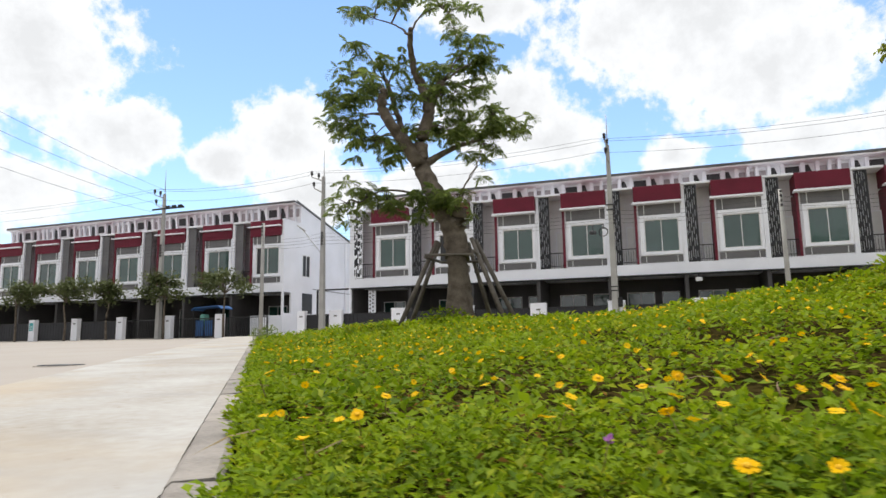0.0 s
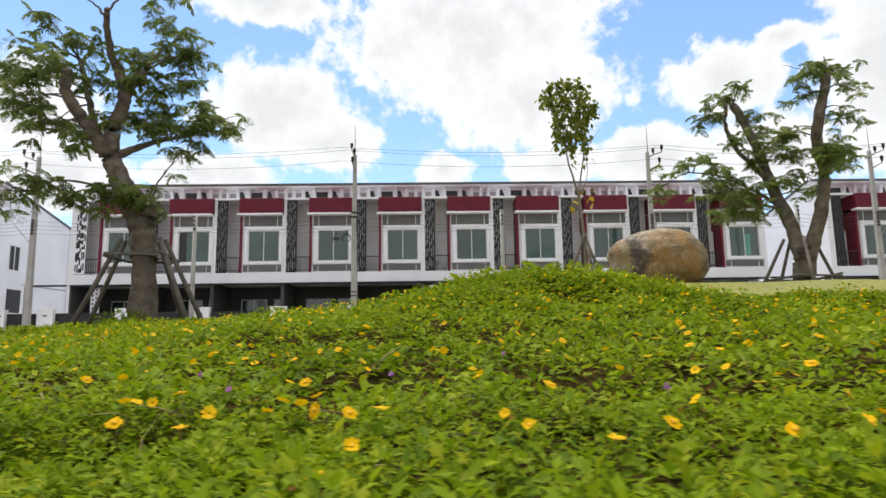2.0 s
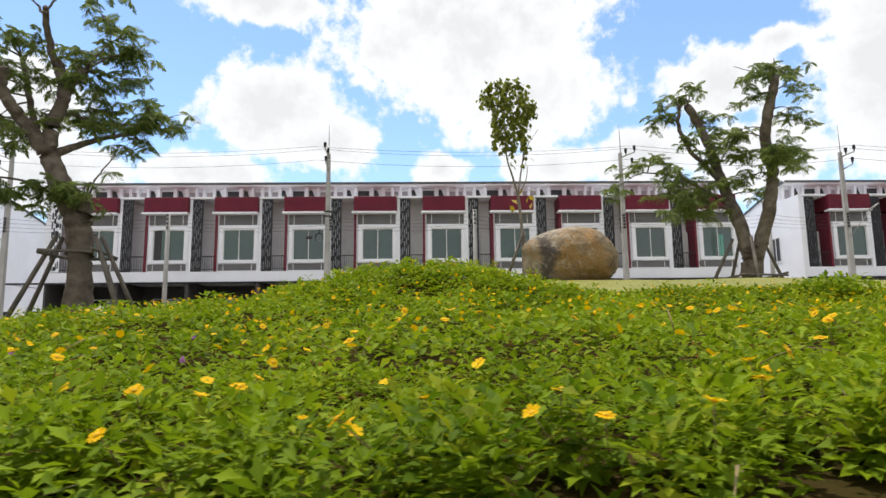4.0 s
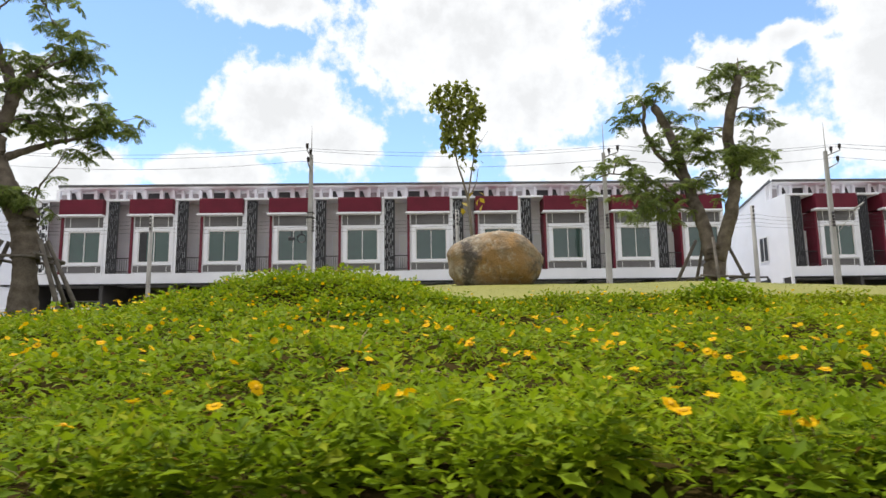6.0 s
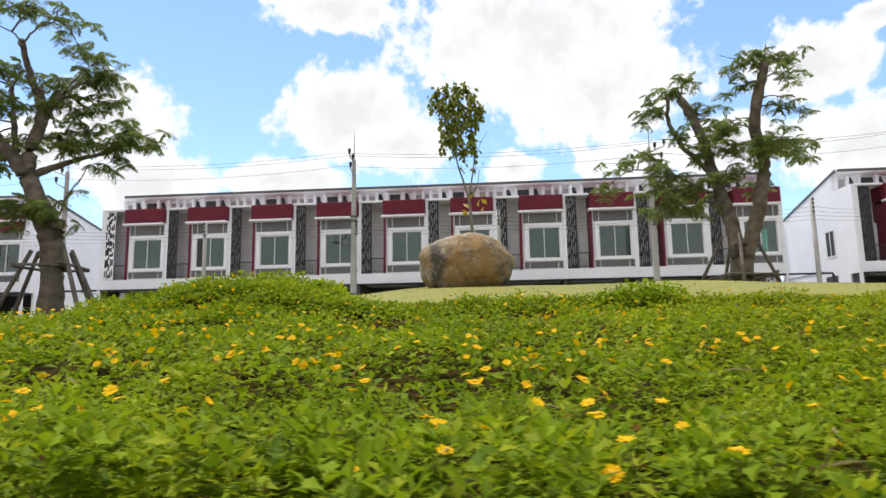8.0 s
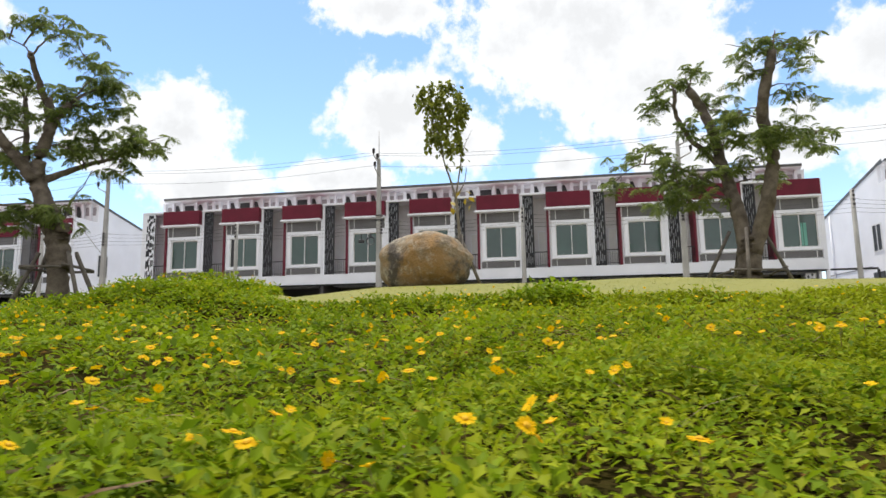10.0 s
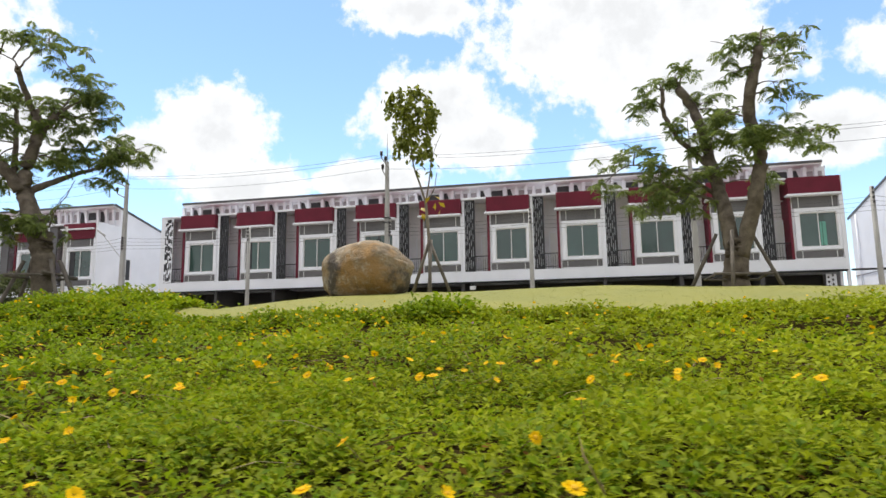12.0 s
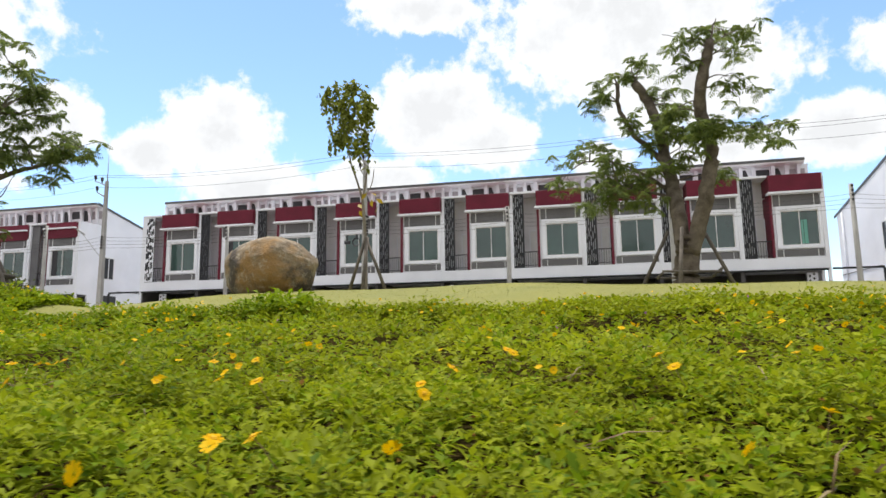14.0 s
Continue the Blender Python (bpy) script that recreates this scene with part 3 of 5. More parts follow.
    if variant == "screen":
        part("ledge", boxes((1.4, 4.0, -0.42, 0.1, 6.79, 6.9), bevel=0.01), M_WHITE, u)
    else:
        part("ledge", boxes((1.4, 4.0, -0.3, -0.11, 7.33, 7.42), bevel=0.01), M_WHITE, u)
        part("red_apron", boxes((1.5, 3.98, -0.09, 0.02, 6.72, 6.9), bevel=0.01), M_RED, u)
    part("bay_wall", boxes((1.63, 4, 0.06, 0.2, 3.5, 4.1), (1.63, 4, 0.06, 0.2, 5.95, 6.79), (1.63, 2.0, 0.06, 0.2, 4.1, 5.95), (3.76, 4, 0.06, 0.2, 4.1, 5.95)), M_WHITE, u)
    part("bay_jamb", boxes((3.93, 4, -0.06, 0.06, 3.5, 6.79)), M_WHITE, u)
    for z0, z1, name in ((6.2, 6.79, "upper_band"), (3.56, 3.92, "lower_band")):
        b = part(name, boxes((1.72, 3.9, 0.02, 0.06, z0, z1)), M_GREY, u, "grey infill band")
        for x in (2.0, 3.62):
            part("band_bar", boxes((x, x + 0.035, 0.0, 0.02, z0, z1)), M_ALU, b)
    win = part("window", boxes((1.76, 1.98, -0.06, 0.06, 3.96, 6.18), (3.78, 3.92, -0.06, 0.06, 3.96, 6.18), (1.98, 3.78, -0.06, 0.06, 5.94, 6.18), (1.98, 3.78, -0.06, 0.06, 3.96, 4.12), bevel=0.008), M_WHITE, u)
    part("window_frame", boxes((1.98, 2.03, 0.0, 0.1, 4.12, 5.94), (3.73, 3.78, 0.0, 0.1, 4.12, 5.94), (2.86, 2.9, 0.0, 0.1, 4.17, 5.89), (2.03, 3.73, 0.0, 0.1, 4.12, 4.17), (2.03, 3.73, 0.0, 0.1, 5.89, 5.94)), M_ALU, win)
    for x0, x1, y in ((2.03, 2.86, 0.05), (2.9, 3.73, 0.07)):
        part("pane", boxes((x0, x1, y, y + 0.012, 4.17, 5.89)), M_GLASS, win)
    # clerestory under the roof edge; the plain terrace stands a little higher
    c = 0.0 if variant == "screen" else LIFT
    part("clerestory_wall", boxes((0, 4, 2.1, 2.25, 7.8, 8.95 + c)), M_SOFFIT, u)
    vent = part("clerestory_window", boxes((1.5, 2.2, 2.04, 2.1, 8.12 + c, 8.68 + c)), M_VENT, u)
    part("frame", boxes((1.46, 1.5, 2.0, 2.1, 8.08 + c, 8.72 + c), (2.2, 2.24, 2.0, 2.1, 8.08 + c, 8.72 + c), (1.5, 2.2, 2.0, 2.1, 8.68 + c, 8.72 + c), (1.5, 2.2, 2.0, 2.1, 8.08 + c, 8.12 + c)), M_SOFFIT, vent)
    for x in (0.82, 2.5):
        bm = bmesh.new()
        prism(bm, [(x, 7.95 + c), (x, 8.72 + c), (x + 0.17, 8.72 + c), (x + 0.44, 7.95 + c)], "y", 2.05, 2.1)
        part("side_vent", bm, M_VENT, u)
    for x, w in ((0.02, 0.16), (0.62, 0.18), (1.28, 0.17), (2.26, 0.2), (2.96, 0.2), (3.56, 0.16)):
        bm = bmesh.new()
        prism(bm, [(2.1, 7.9), (2.0, 7.9), (1.85, 8.84 + c), (2.1, 8.9 + c)], "x", x, x + w)
        part("roof_bracket", bm, M_WHITE, u)
    for x in (0.22, 3.18, 3.74):
        part("grille", boxes((x, x + 0.34 if x < 3.5 else x + 0.24, 2.06, 2.1, 8.05 + c, 8.62 + c)), M_SIDING_DARK, u)
    part("upper_ceiling", boxes((0, 4, 2.25, 9.4, 7.0, 7.06)), M_SOFFIT, u)
    return u


SLOPE, EAVE_Y, EAVE_Z, BACK = 0.222, 1.5, 9.08, 9.6


def roof_at(y):
    return EAVE_Z - SLOPE * (y - EAVE_Y)


def roof_piece(x0, x1, parent, c):
    """Mono-pitch roof that falls to the back, with a dark front fascia and a white soffit."""
    bm = bmesh.new()
    prism(bm, [(EAVE_Y, roof_at(EAVE_Y) + c), (BACK + 0.4, roof_at(BACK + 0.4) + c), (BACK + 0.4, roof_at(BACK + 0.4) - 0.06 + c), (EAVE_Y, roof_at(EAVE_Y) - 0.06 + c)], "x", x0, x1)
    r = part("roof", bm, M_ROOF, parent, "grey metal sheet roof")
    part("fascia", boxes((x0, x1, EAVE_Y - 0.04, EAVE_Y, EAVE_Z - 0.12 + c, EAVE_Z + 0.02 + c)), M_FASCIA, r)
    bm = bmesh.new()
    prism(bm, [(EAVE_Y + 0.01, 8.99 + c), (2.3, 8.84 + c), (2.3, 8.78 + c), (EAVE_Y + 0.01, 8.88 + c)], "x", x0, x1)
    part("soffit", bm, M_SOFFIT, r)


def end_wall(parent, x, side=1, c=0.0, trim=True):
    """The gable wall that closes a terrace."""
    x0, x1 = (x, x + 0.15) if side > 0 else (x - 0.15, x)
    bm = bmesh.new()
    prism(bm, [(0.0, 2.9), (BACK, 2.9), (BACK, roof_at(BACK) - 0.07 + c), (2.1, roof_at(2.1) - 0.07 + c), (2.1, 7.86), (0.0, 7.86)], "x", x0, x1)
    w = part("gable_wall", bm, M_WHITE, parent)
    part("lower_wall", boxes((x0, x1, 0.0, 0.12, 0, 2.9), (x0, x1, 0.12, 1.0, 0, 1.5), (x0, x1, 1.0, BACK, 0, 2.9)), M_WHITE, parent)
    f = x1 + 0.004 if side > 0 else x0 - 0.004
    a, b = sorted((f, f + 0.03 * side))
    bm = bmesh.new()
    start = EAVE_Y if trim else 2.2
    prism(bm, [(start - 0.04, roof_at(start) + 0.02 + c), (BACK + 0.4, roof_at(BACK + 0.4) + 0.02 + c), (BACK + 0.4, roof_at(BACK + 0.4) - 0.15 + c), (start - 0.04, roof_at(start) - 0.15 + c)], "x", a, b)
    part("verge_trim", bm, M_FASCIA, w)
    y0, y1, z0, z1 = 2.35, 3.25, 4.15, 5.6
    win = part("gable_window", boxes((a, b, y0 - 0.07, y0, z0 - 0.07, z1 + 0.07), (a, b, y1, y1 + 0.07, z0 - 0.07, z1 + 0.07), (a, b, y0, y1, z1, z1 + 0.07), (a, b, y0, y1, z0 - 0.07, z0), (a, b, (y0 + y1) / 2 - 0.03, (y0 + y1) / 2 + 0.03, z0, z1)), M_ALU, parent)
    g0, g1 = sorted((f, f + 0.012 * side))
    for ya, yb in ((y0, (y0 + y1) / 2 - 0.03), ((y0 + y1) / 2 + 0.03, y1)):
        part("pane", boxes((g0, g1, ya, yb, z0, z1)), M_VENT, win)
    part("low_window", boxes((a, b, 2.35, 3.65, 1.55, 2.95)), M_VENT, parent)
    part("string_line", boxes((a, b, 3.75, BACK, 3.3, 3.34)), M_GREY, parent)
    bm = bmesh.new()
    tube(bm, [(f + 0.07 * side, 8.6, 0.0), (f + 0.07 * side, 8.6, 7.2)], [0.05, 0.05], 8)
    part("drainpipe", bm, M_WHITE, parent)


def terrace(first_x, count, variant, template):
    made = []
    for i in range(count):
        at = pose(first_x + 4 * i, FRONT, BASE)
        if template is None:
            template = townhouse(variant)
            template.matrix_world = at
            ob = template
        else:
            ob = copy_thing(template, at)
        made.append(ob)
    return template, made


tmpl, row_b = terrace(-18.78, 10, "screen", None)
_, row_c = terrace(25.3, 4, "screen", tmpl)
tmpl_a, row_a = terrace(-52.0, 7, "plain", None)
for made, lo in ((row_b, 0.3), (row_c, 0.0), (row_a, 0.0)):
    for i, h in enumerate(made):
        roof_piece(lo if i == 0 else 0.0, 3.85 if (i == len(made) - 1 and made is row_b) else 4.0, h, LIFT if made is row_a else 0.0)
end_wall(row_a[-1], 4.0, side=1, c=LIFT)
end_wall(row_b[-1], 4.0, side=1, trim=False)
end_wall(row_c[0], 0.0, side=-1)
end_wall(row_b[0], 0.0, side=-1, trim=False)


# details that set single houses apart
board = part("end_screen_board", boxes((0.17, 0.77, -0.03, -0.005, 3.52, 7.7)), M_WHITE, row_b[0], "white end screen with a cut-out dark pattern")
er = random.Random(12)
for c in range(5):
    z = 3.58 + er.uniform(0, 0.2)
    while z < 7.5:
        L = er.uniform(0.16, 0.5)
        x0 = 0.2 + 0.11 * c + er.uniform(-0.01, 0.01)
        part("cut_out", boxes((x0, x0 + er.choice((0.07, 0.09, 0.12)), -0.036, -0.031, z, min(z + L, 7.66))), M_SCREEN, board)
        z += L + er.uniform(0.1, 0.3)
for h, x in ((row_b[0], 0.95), (row_b[-1], 3.15)):
    panel = part("patterned_board", boxes((x, x + 0.5, 0.5, 0.56, 0.9, 2.75)), M_WHITE, h, "white board with small dark diamonds")
    for k in range(7):
        z = 1.05 + 0.24 * k
        for dx in (0.12, 0.32):
            zz = z + (0.1 if dx > 0.2 else 0)
            bm = bmesh.new()
            prism(bm, [(x + dx, zz), (x + dx + 0.06, zz + 0.08), (x + dx, zz + 0.16), (x + dx - 0.06, zz + 0.08)], "y", 0.485, 0.5)
            part("diamond", bm, M_SCREEN, panel)
for x0, w in ((2.95, 0.1), (3.08, 0.16)):
    part("curtain", boxes((x0, x0 + w, 0.062, 0.068, 4.2, 5.45)), M_CURTAIN, row_b[-1], "mint curtain behind the glass")
for h in (row_b[1], row_a[-1]):
    part("open_sash", boxes((2.05, 2.44, 0.03, 0.05, 4.17, 5.89)), M_VENT, h, "open dark half of the window")
part("front_low_wall", boxes((1.6, 3.98, -0.02, 0.12, 0, 1.35), bevel=0.01), M_WHITE, row_a[-1])

# ---- groundcover ----
NP = np.random.RandomState(7)


def bed_edge(x):
    """Where the planting begins along its front."""
    return 0.55 + 0.25 * np.exp(-((x - 4.1) / 0.8) ** 2) + 0.06 * np.sin(9 * x) + 0.04 * np.sin(23 * x)


def bare(x, y):
    """The trodden strip of soil along the front of the bed."""
    left = 1.25 + 0.25 * np.sin(4 * y) + 0.1 * np.sin(11 * y)
    right = 6.65 + 0.2 * np.sin(5 * y + 1) + 0.1 * np.sin(13 * y)
    low = -0.75 + 0.12 * np.sin(2.3 * x) + 0.07 * np.sin(7.1 * x)
    return (y < bed_edge(x)) & (y > low) & (x > left) & (x < right)


def planting(n, x0, x1, y0, y1):
    x, y = NP.uniform(x0, x1, n), NP.uniform(y0, y1, n)
    ok = (across(x, y) > 0.2 + 0.05 * np.sin(7 * y) + 0.03 * np.sin(17 * y)) & (y < planted_edge(x) + NP.normal(0, 0.03, n))
    ok &= ~bare(x, y)
    clump = np.array([noise.noise((a * 1.6, b * 1.6, 3.0)) for a, b in zip(x, y)])
    lump = np.array([noise.noise((a * 5.5, b * 5.5, 7.0)) for a, b in zip(x, y)])
    clump = clump + 0.75 * lump
    ok &= ~((lump < -0.16) & (y < 1.05) & (y > -0.5) & (x > 1.3) & (x < 6.6))
    ok &= NP.uniform(0, 1, n) < 0.97 + 0.45 * np.minimum(clump, 0.2)
    return x[ok], y[ok], clump[ok]


LEAF_V = [(0, 0, 0), (0.5, 0, 0.0), (1, 0, -0.06), (0.22, 0.085, 0.05), (0.56, 0.29, 0.08), (0.62, 0.165, 0.06), (0.22, -0.085, 0.05), (0.56, -0.29, 0.08), (0.62, -0.165, 0.06)]
LEAF_F = [(0, 1, 3), (3, 1, 5), (3, 5, 4), (1, 2, 5), (0, 6, 1), (6, 8, 1), (6, 7, 8), (1, 8, 2)]
SMALL_V = [(0, 0, 0), (0.5, 0, 0.02), (1, 0, -0.05), (0.52, 0.28, 0.1), (0.52, -0.28, 0.1)]
SMALL_F = [(0, 1, 3), (1, 2, 3), (0, 4, 1), (1, 4, 2)]


def rim_points(n):
    """Extra shoots along the back edge of the planting, against the lawn."""
    x = NP.uniform(3.4, 17, n)
    y = planted_edge(x) - 0.42 * NP.uniform(0, 1, n) ** 1.5
    ok = y < 9.5
    return x[ok], y[ok], NP.uniform(-0.1, 0.3, n)[ok]


def front_points(n):
    """Tall separate shoots along the front edge of the bed, with gaps between them."""
    x = NP.uniform(1.3, 6.9, n)
    y = bed_edge(x) + 0.02 + 0.45 * NP.uniform(0, 1, n) ** 1.3
    tuft = np.array([noise.noise((a * 6.5, b * 6.5, 7.0)) for a, b in zip(x, y)])
    ok = tuft > -0.12
    return x[ok], y[ok], np.clip(0.15 + 1.1 * tuft, -0.1, 0.6)[ok]


def spill_points(n):
    """Shoots that hang over the kerb."""
    a = NP.uniform(-4.0, 6.0, n)
    out = NP.uniform(0.13, 0.27, n) + 0.03 * np.sin(5 * a) - 0.02 * np.sin(13 * a)
    return KX + a * DX + out * DY, KY + a * DY - out * DX, NP.uniform(-0.1, 0.3, n)


def leaf_layer(name, points, per, size, tall, fine=True):
    x, y, clump = points
    rim = 1 + 0.1 * np.exp(-((y - planted_edge(x) + 0.3) / 0.35) ** 2)
    h = 0.92 * tall * rim * (0.5 + 1.4 * np.clip(clump + 0.25, -0.1, 0.8)) * NP.uniform(0.7, 1.25, len(x))
    h = np.minimum(h, NP.uniform(0.105, 0.145, len(x)) + 0.06 * smooth(1.0, 2.2, y) + 0.04 * np.exp(-((y - bed_edge(x) - 0.1) / 0.16) ** 2) * smooth(1.2, 2.0, x) * smooth(7.2, 6.2, x))
    lap = np.maximum(0, 0.16 - across(x, y)) if name == "groundcover_spill" else 0 * x
    z = land(x + lap * DY, y - lap * DX) - 0.35 * lap
    mats = []
    for k in range(per):
        tier = k // 2
        yaw = NP.uniform(0, 2 * math.pi, len(x)) if k == 0 else base + (math.pi if k % 2 else math.pi / 2)
        if k % 2 == 0:
            base = yaw
        yaw = yaw + NP.normal(0, 0.3, len(x))
        f = 1 - (0.2 if per > 8 else 0.26) * tier
        pos = np.stack([x + 0.008 * np.cos(yaw), y + 0.008 * np.sin(yaw), z + h * f], 1)
        pitch = NP.normal(0.5 - 0.25 * tier, 0.28, len(x)) + (0.12 if name == "groundcover_front" else 0.0)
        s = size * NP.uniform(0.65, 1.2, len(x)) * (0.88 + 0.12 * tier)
        mats.append(frames(pos, yaw, pitch, NP.normal(0, 0.35, len(x)), np.stack([s, s * NP.uniform(0.8, 1.15, len(x)), s], 1)))
    return scatter_mesh(name, LEAF_V if fine else SMALL_V, LEAF_F if fine else SMALL_F, np.concatenate(mats))


COVER = "low green creeping groundcover with lobed leaves on the bank"
middle = planting(45000, -6, 20, 1.6, 8.4)


def right_part(x, y):
    """The part of the bed that lies nearest on the right, with a ragged outline."""
    jx, jy = x + NP.normal(0, 0.3, len(x)), y + NP.normal(0, 0.25, len(x))
    return (jx > 6.5) & (jx < 12.5) & (jy < 3.2)


keep = ~right_part(middle[0], middle[1])
right = planting(15500, 5.9, 13.1, 1.65, 3.8)
in_right = right_part(right[0], right[1])
right = tuple(a[in_right] for a in right)
crest = planting(3600, 1.0, 4.5, 4.6, 7.7)
on_top = ((crest[0] - 2.75) / 1.5) ** 2 + ((crest[1] - 6.1) / 1.4) ** 2 + NP.normal(0, 0.25, len(crest[0])) < 1.0
crest = tuple(a[on_top] for a in crest)
front = planting(26000, -2.5, 12.5, -0.3, 1.7)
close = front[1] > -0.15 + 0.24 * np.maximum(0, front[0] - 6.6)
close &= NP.uniform(0, 1, len(close)) > 0.62 * smooth(0.7, 0.35, front[1] - bed_edge(front[0])) * smooth(1.0, 1.8, front[0]) * smooth(7.6, 6.4, front[0])
back = planting(13000, -1, 16, -7, 1.4)
rear = (back[1] < -0.1 + 0.24 * np.maximum(0, back[0] - 6.6)) & ((back[0] > 1.0) | (back[1] < -0.4))
LAYERS = [("groundcover_near", tuple(a[close] for a in front), 7, 0.031, 0.098, True),
          ("groundcover_near", right, 7, 0.036, 0.1, True),
          ("groundcover_near", planting(3000, -1.6, 1.4, -0.4, 1.7), 8, 0.036, 0.085, True),
          ("groundcover_spill", spill_points(2200), 8, 0.036, 0.085, True),
          ("groundcover_front", front_points(2100), 10, 0.043, 0.125, True),
          ("groundcover_middle", tuple(a[keep] for a in middle), 5, 0.052, 0.11, False),
          ("groundcover_rim", rim_points(5000), 7, 0.055, 0.078, False),
          ("groundcover_hump", crest, 6, 0.052, 0.085, False),
          ("groundcover_far", planting(11000, -13, 4, 6.5, 17), 5, 0.1, 0.12, False),
          ("groundcover_behind", tuple(a[rear] for a in back), 4, 0.085, 0.08, False)]
for name, points, per, size, tall, fine in LAYERS:
    px, py, pc = points
    # paler leaves increase to the right; last term lifts the backlit hump by colour
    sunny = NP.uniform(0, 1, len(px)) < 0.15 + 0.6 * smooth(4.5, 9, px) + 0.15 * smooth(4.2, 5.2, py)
    for mask, mat in ((sunny, M_LEAF_DRY_LIT), (~sunny, M_LEAF)):
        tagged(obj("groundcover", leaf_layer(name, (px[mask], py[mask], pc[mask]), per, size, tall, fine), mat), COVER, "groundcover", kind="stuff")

# withered leaves, runners and lawn blades
x, y, c = planting(9000, -3, 14, 0.2, 7)
patch = np.array([noise.noise((a * 0.8, b * 0.8, 21.0)) for a, b in zip(x, y)])
xr, yr, _ = rim_points(2200)
dull = np.array([noise.noise((a * 0.9, 4.0, 2.0)) for a in xr]) > -0.15
x, y = np.concatenate([x[patch > 0.0], xr[dull]]), np.concatenate([y[patch > 0.0], yr[dull] - 0.1])
dry = frames(np.stack([x, y, land(x, y) + NP.uniform(0.05, 0.115, len(x))], 1), NP.uniform(0, 6.28, len(x)), NP.normal(0, 0.5, len(x)), NP.normal(0, 0.6, len(x)), NP.uniform(0.013, 0.026, len(x)))
tagged(obj("withered_leaves", scatter_mesh("withered_leaves", SMALL_V, SMALL_F, dry), M_DRY), "brown withered leaves among the groundcover", "leaves", kind="stuff")
RUN_V = [(0, -0.012, 0), (0, 0.012, 0), (0.5, 0.012, 0.09), (0.5, -0.012, 0.09), (1, 0, 0.02), (0.25, 0, -0.02), (0.7, 0, 0.04)]
RUN_F = [(0, 1, 2), (0, 2, 3), (3, 2, 4), (0, 5, 1), (3, 6, 2)]
x, y, _ = planting(520, -2, 13, 0.2, 5)
runs = frames(np.stack([x, y, land(x, y) + NP.uniform(0.07, 0.11, len(x))], 1), NP.uniform(0, 6.28, len(x)), NP.normal(0.05, 0.25, len(x)), NP.normal(0, 0.5, len(x)), NP.uniform(0.1, 0.24, len(x)))
tagged(obj("runner_stalks", scatter_mesh("runner_stalks", RUN_V, RUN_F, runs), M_STALK), "thin brownish runners creeping over the leaves", "stalks", kind="stuff")
x, y = NP.uniform(0, 24, 90000), NP.uniform(4.6, 17, 90000)
ok = (y > planted_edge(x) - 0.1) & (NP.uniform(0, 1, len(x)) < np.clip(9.0 / y, 0.3, 1))
x, y = x[ok], y[ok]
blades = frames(np.stack([x, y, land(x, y) + 0.008], 1), NP.uniform(0, 6.28, len(x)), NP.uniform(0.1, 0.7, len(x)), NP.uniform(-0.5, 0.5, len(x)), NP.uniform(0.02, 0.04, len(x)))
tagged(obj("lawn_grass", scatter_mesh("lawn_grass", [(0, -0.09, 0), (0, 0.09, 0), (1, 0, 0)], [(0, 1, 2)], blades), M_BLADE), "short pale green lawn grass blades", "grass", kind="stuff")


# ---- flowers ----
def petal_mesh(seed, petals, cup):
    r = random.Random(seed)
    bm = bmesh.new()
    for k in range(petals):
        a = 2 * math.pi * k / petals + r.uniform(-0.06, 0.06)
        L, w, c = 0.0172 * r.uniform(0.85, 1.1), 0.0043 * r.uniform(0.9, 1.15), cup + r.uniform(-0.12, 0.12)
        ca, sa = math.cos(a), math.sin(a)
        def put(d, s, z):
            return bm.verts.new((ca * d - sa * s, sa * d + ca * s, z + c * d))
        v = [put(0.0015, 0, 0), put(0.55 * L, w, 0.0005), put(0.93 * L, 0.75 * w, -0.0006), put(0.88 * L, 0, 0.0006), put(0.93 * L, -0.75 * w, -0.0006), put(0.55 * L, -w, 0.0005)]
        bm.faces.new((v[0], v[1], v[2], v[3]))
        bm.faces.new((v[0], v[3], v[4], v[5]))
    return bm


def flower(seed, petals, cup):
    f = thing("yellow_flower", "small yellow daisy-like flower in the groundcover", "flower", "yellow flowers")
    part("petals", petal_mesh(seed, petals, cup), M_PETAL, f)
    bm = bmesh.new()
    bmesh.ops.create_uvsphere(bm, u_segments=8, v_segments=5, radius=0.0054)
    for v in bm.verts:
        v.co.z = v.co.z * 0.6 + 0.001
    part("disc", bm, M_DISC, f)
    bm = bmesh.new()
    tube(bm, [(0, 0, -0.002), (0.002, 0.001, -0.025), (0.006, -0.002, -0.06)], [0.0011, 0.0011, 0.0013], 5)
    part("stem", bm, M_STALK, f)
    return f


fr = random.Random(21)
templates = [flower(1, 9, 0.12), flower(2, 8, 0.35), flower(3, 10, -0.05)]
spots = []
while len(spots) < 298:
    px, py = fr.triangular(-1.6, 12.5, 5.5), 0.6 + 2.3 * fr.random() ** 1.35
    if across(px, py) > 0.22 and (py > bed_edge(px) + 0.06 or px > 6.8) and noise.noise((px * 0.9, py * 0.9, 9.0)) > -0.35:
        spots.append((px, py))
for i, (px, py) in enumerate(spots):
    top = float(land(px, py)) + 0.135 + 0.02 * float(smooth(1.0, 2.2, py)) + fr.uniform(-0.012, 0.03)
    size = fr.uniform(0.85, 1.15) * (0.9 if px > 6.0 else 0.98)
    m = pose(px, py, top, fr.gauss(22, 20), fr.gauss(0, 18), fr.uniform(-60, 60)) @ Matrix.Scale(size, 4)
    if i < 3:
        templates[i].matrix_world = m
    else:
        copy_thing(templates[i % 3], m)
bm = petal_mesh(5, 9, 0.15)
me_far = bpy.data.meshes.new("far_flower")
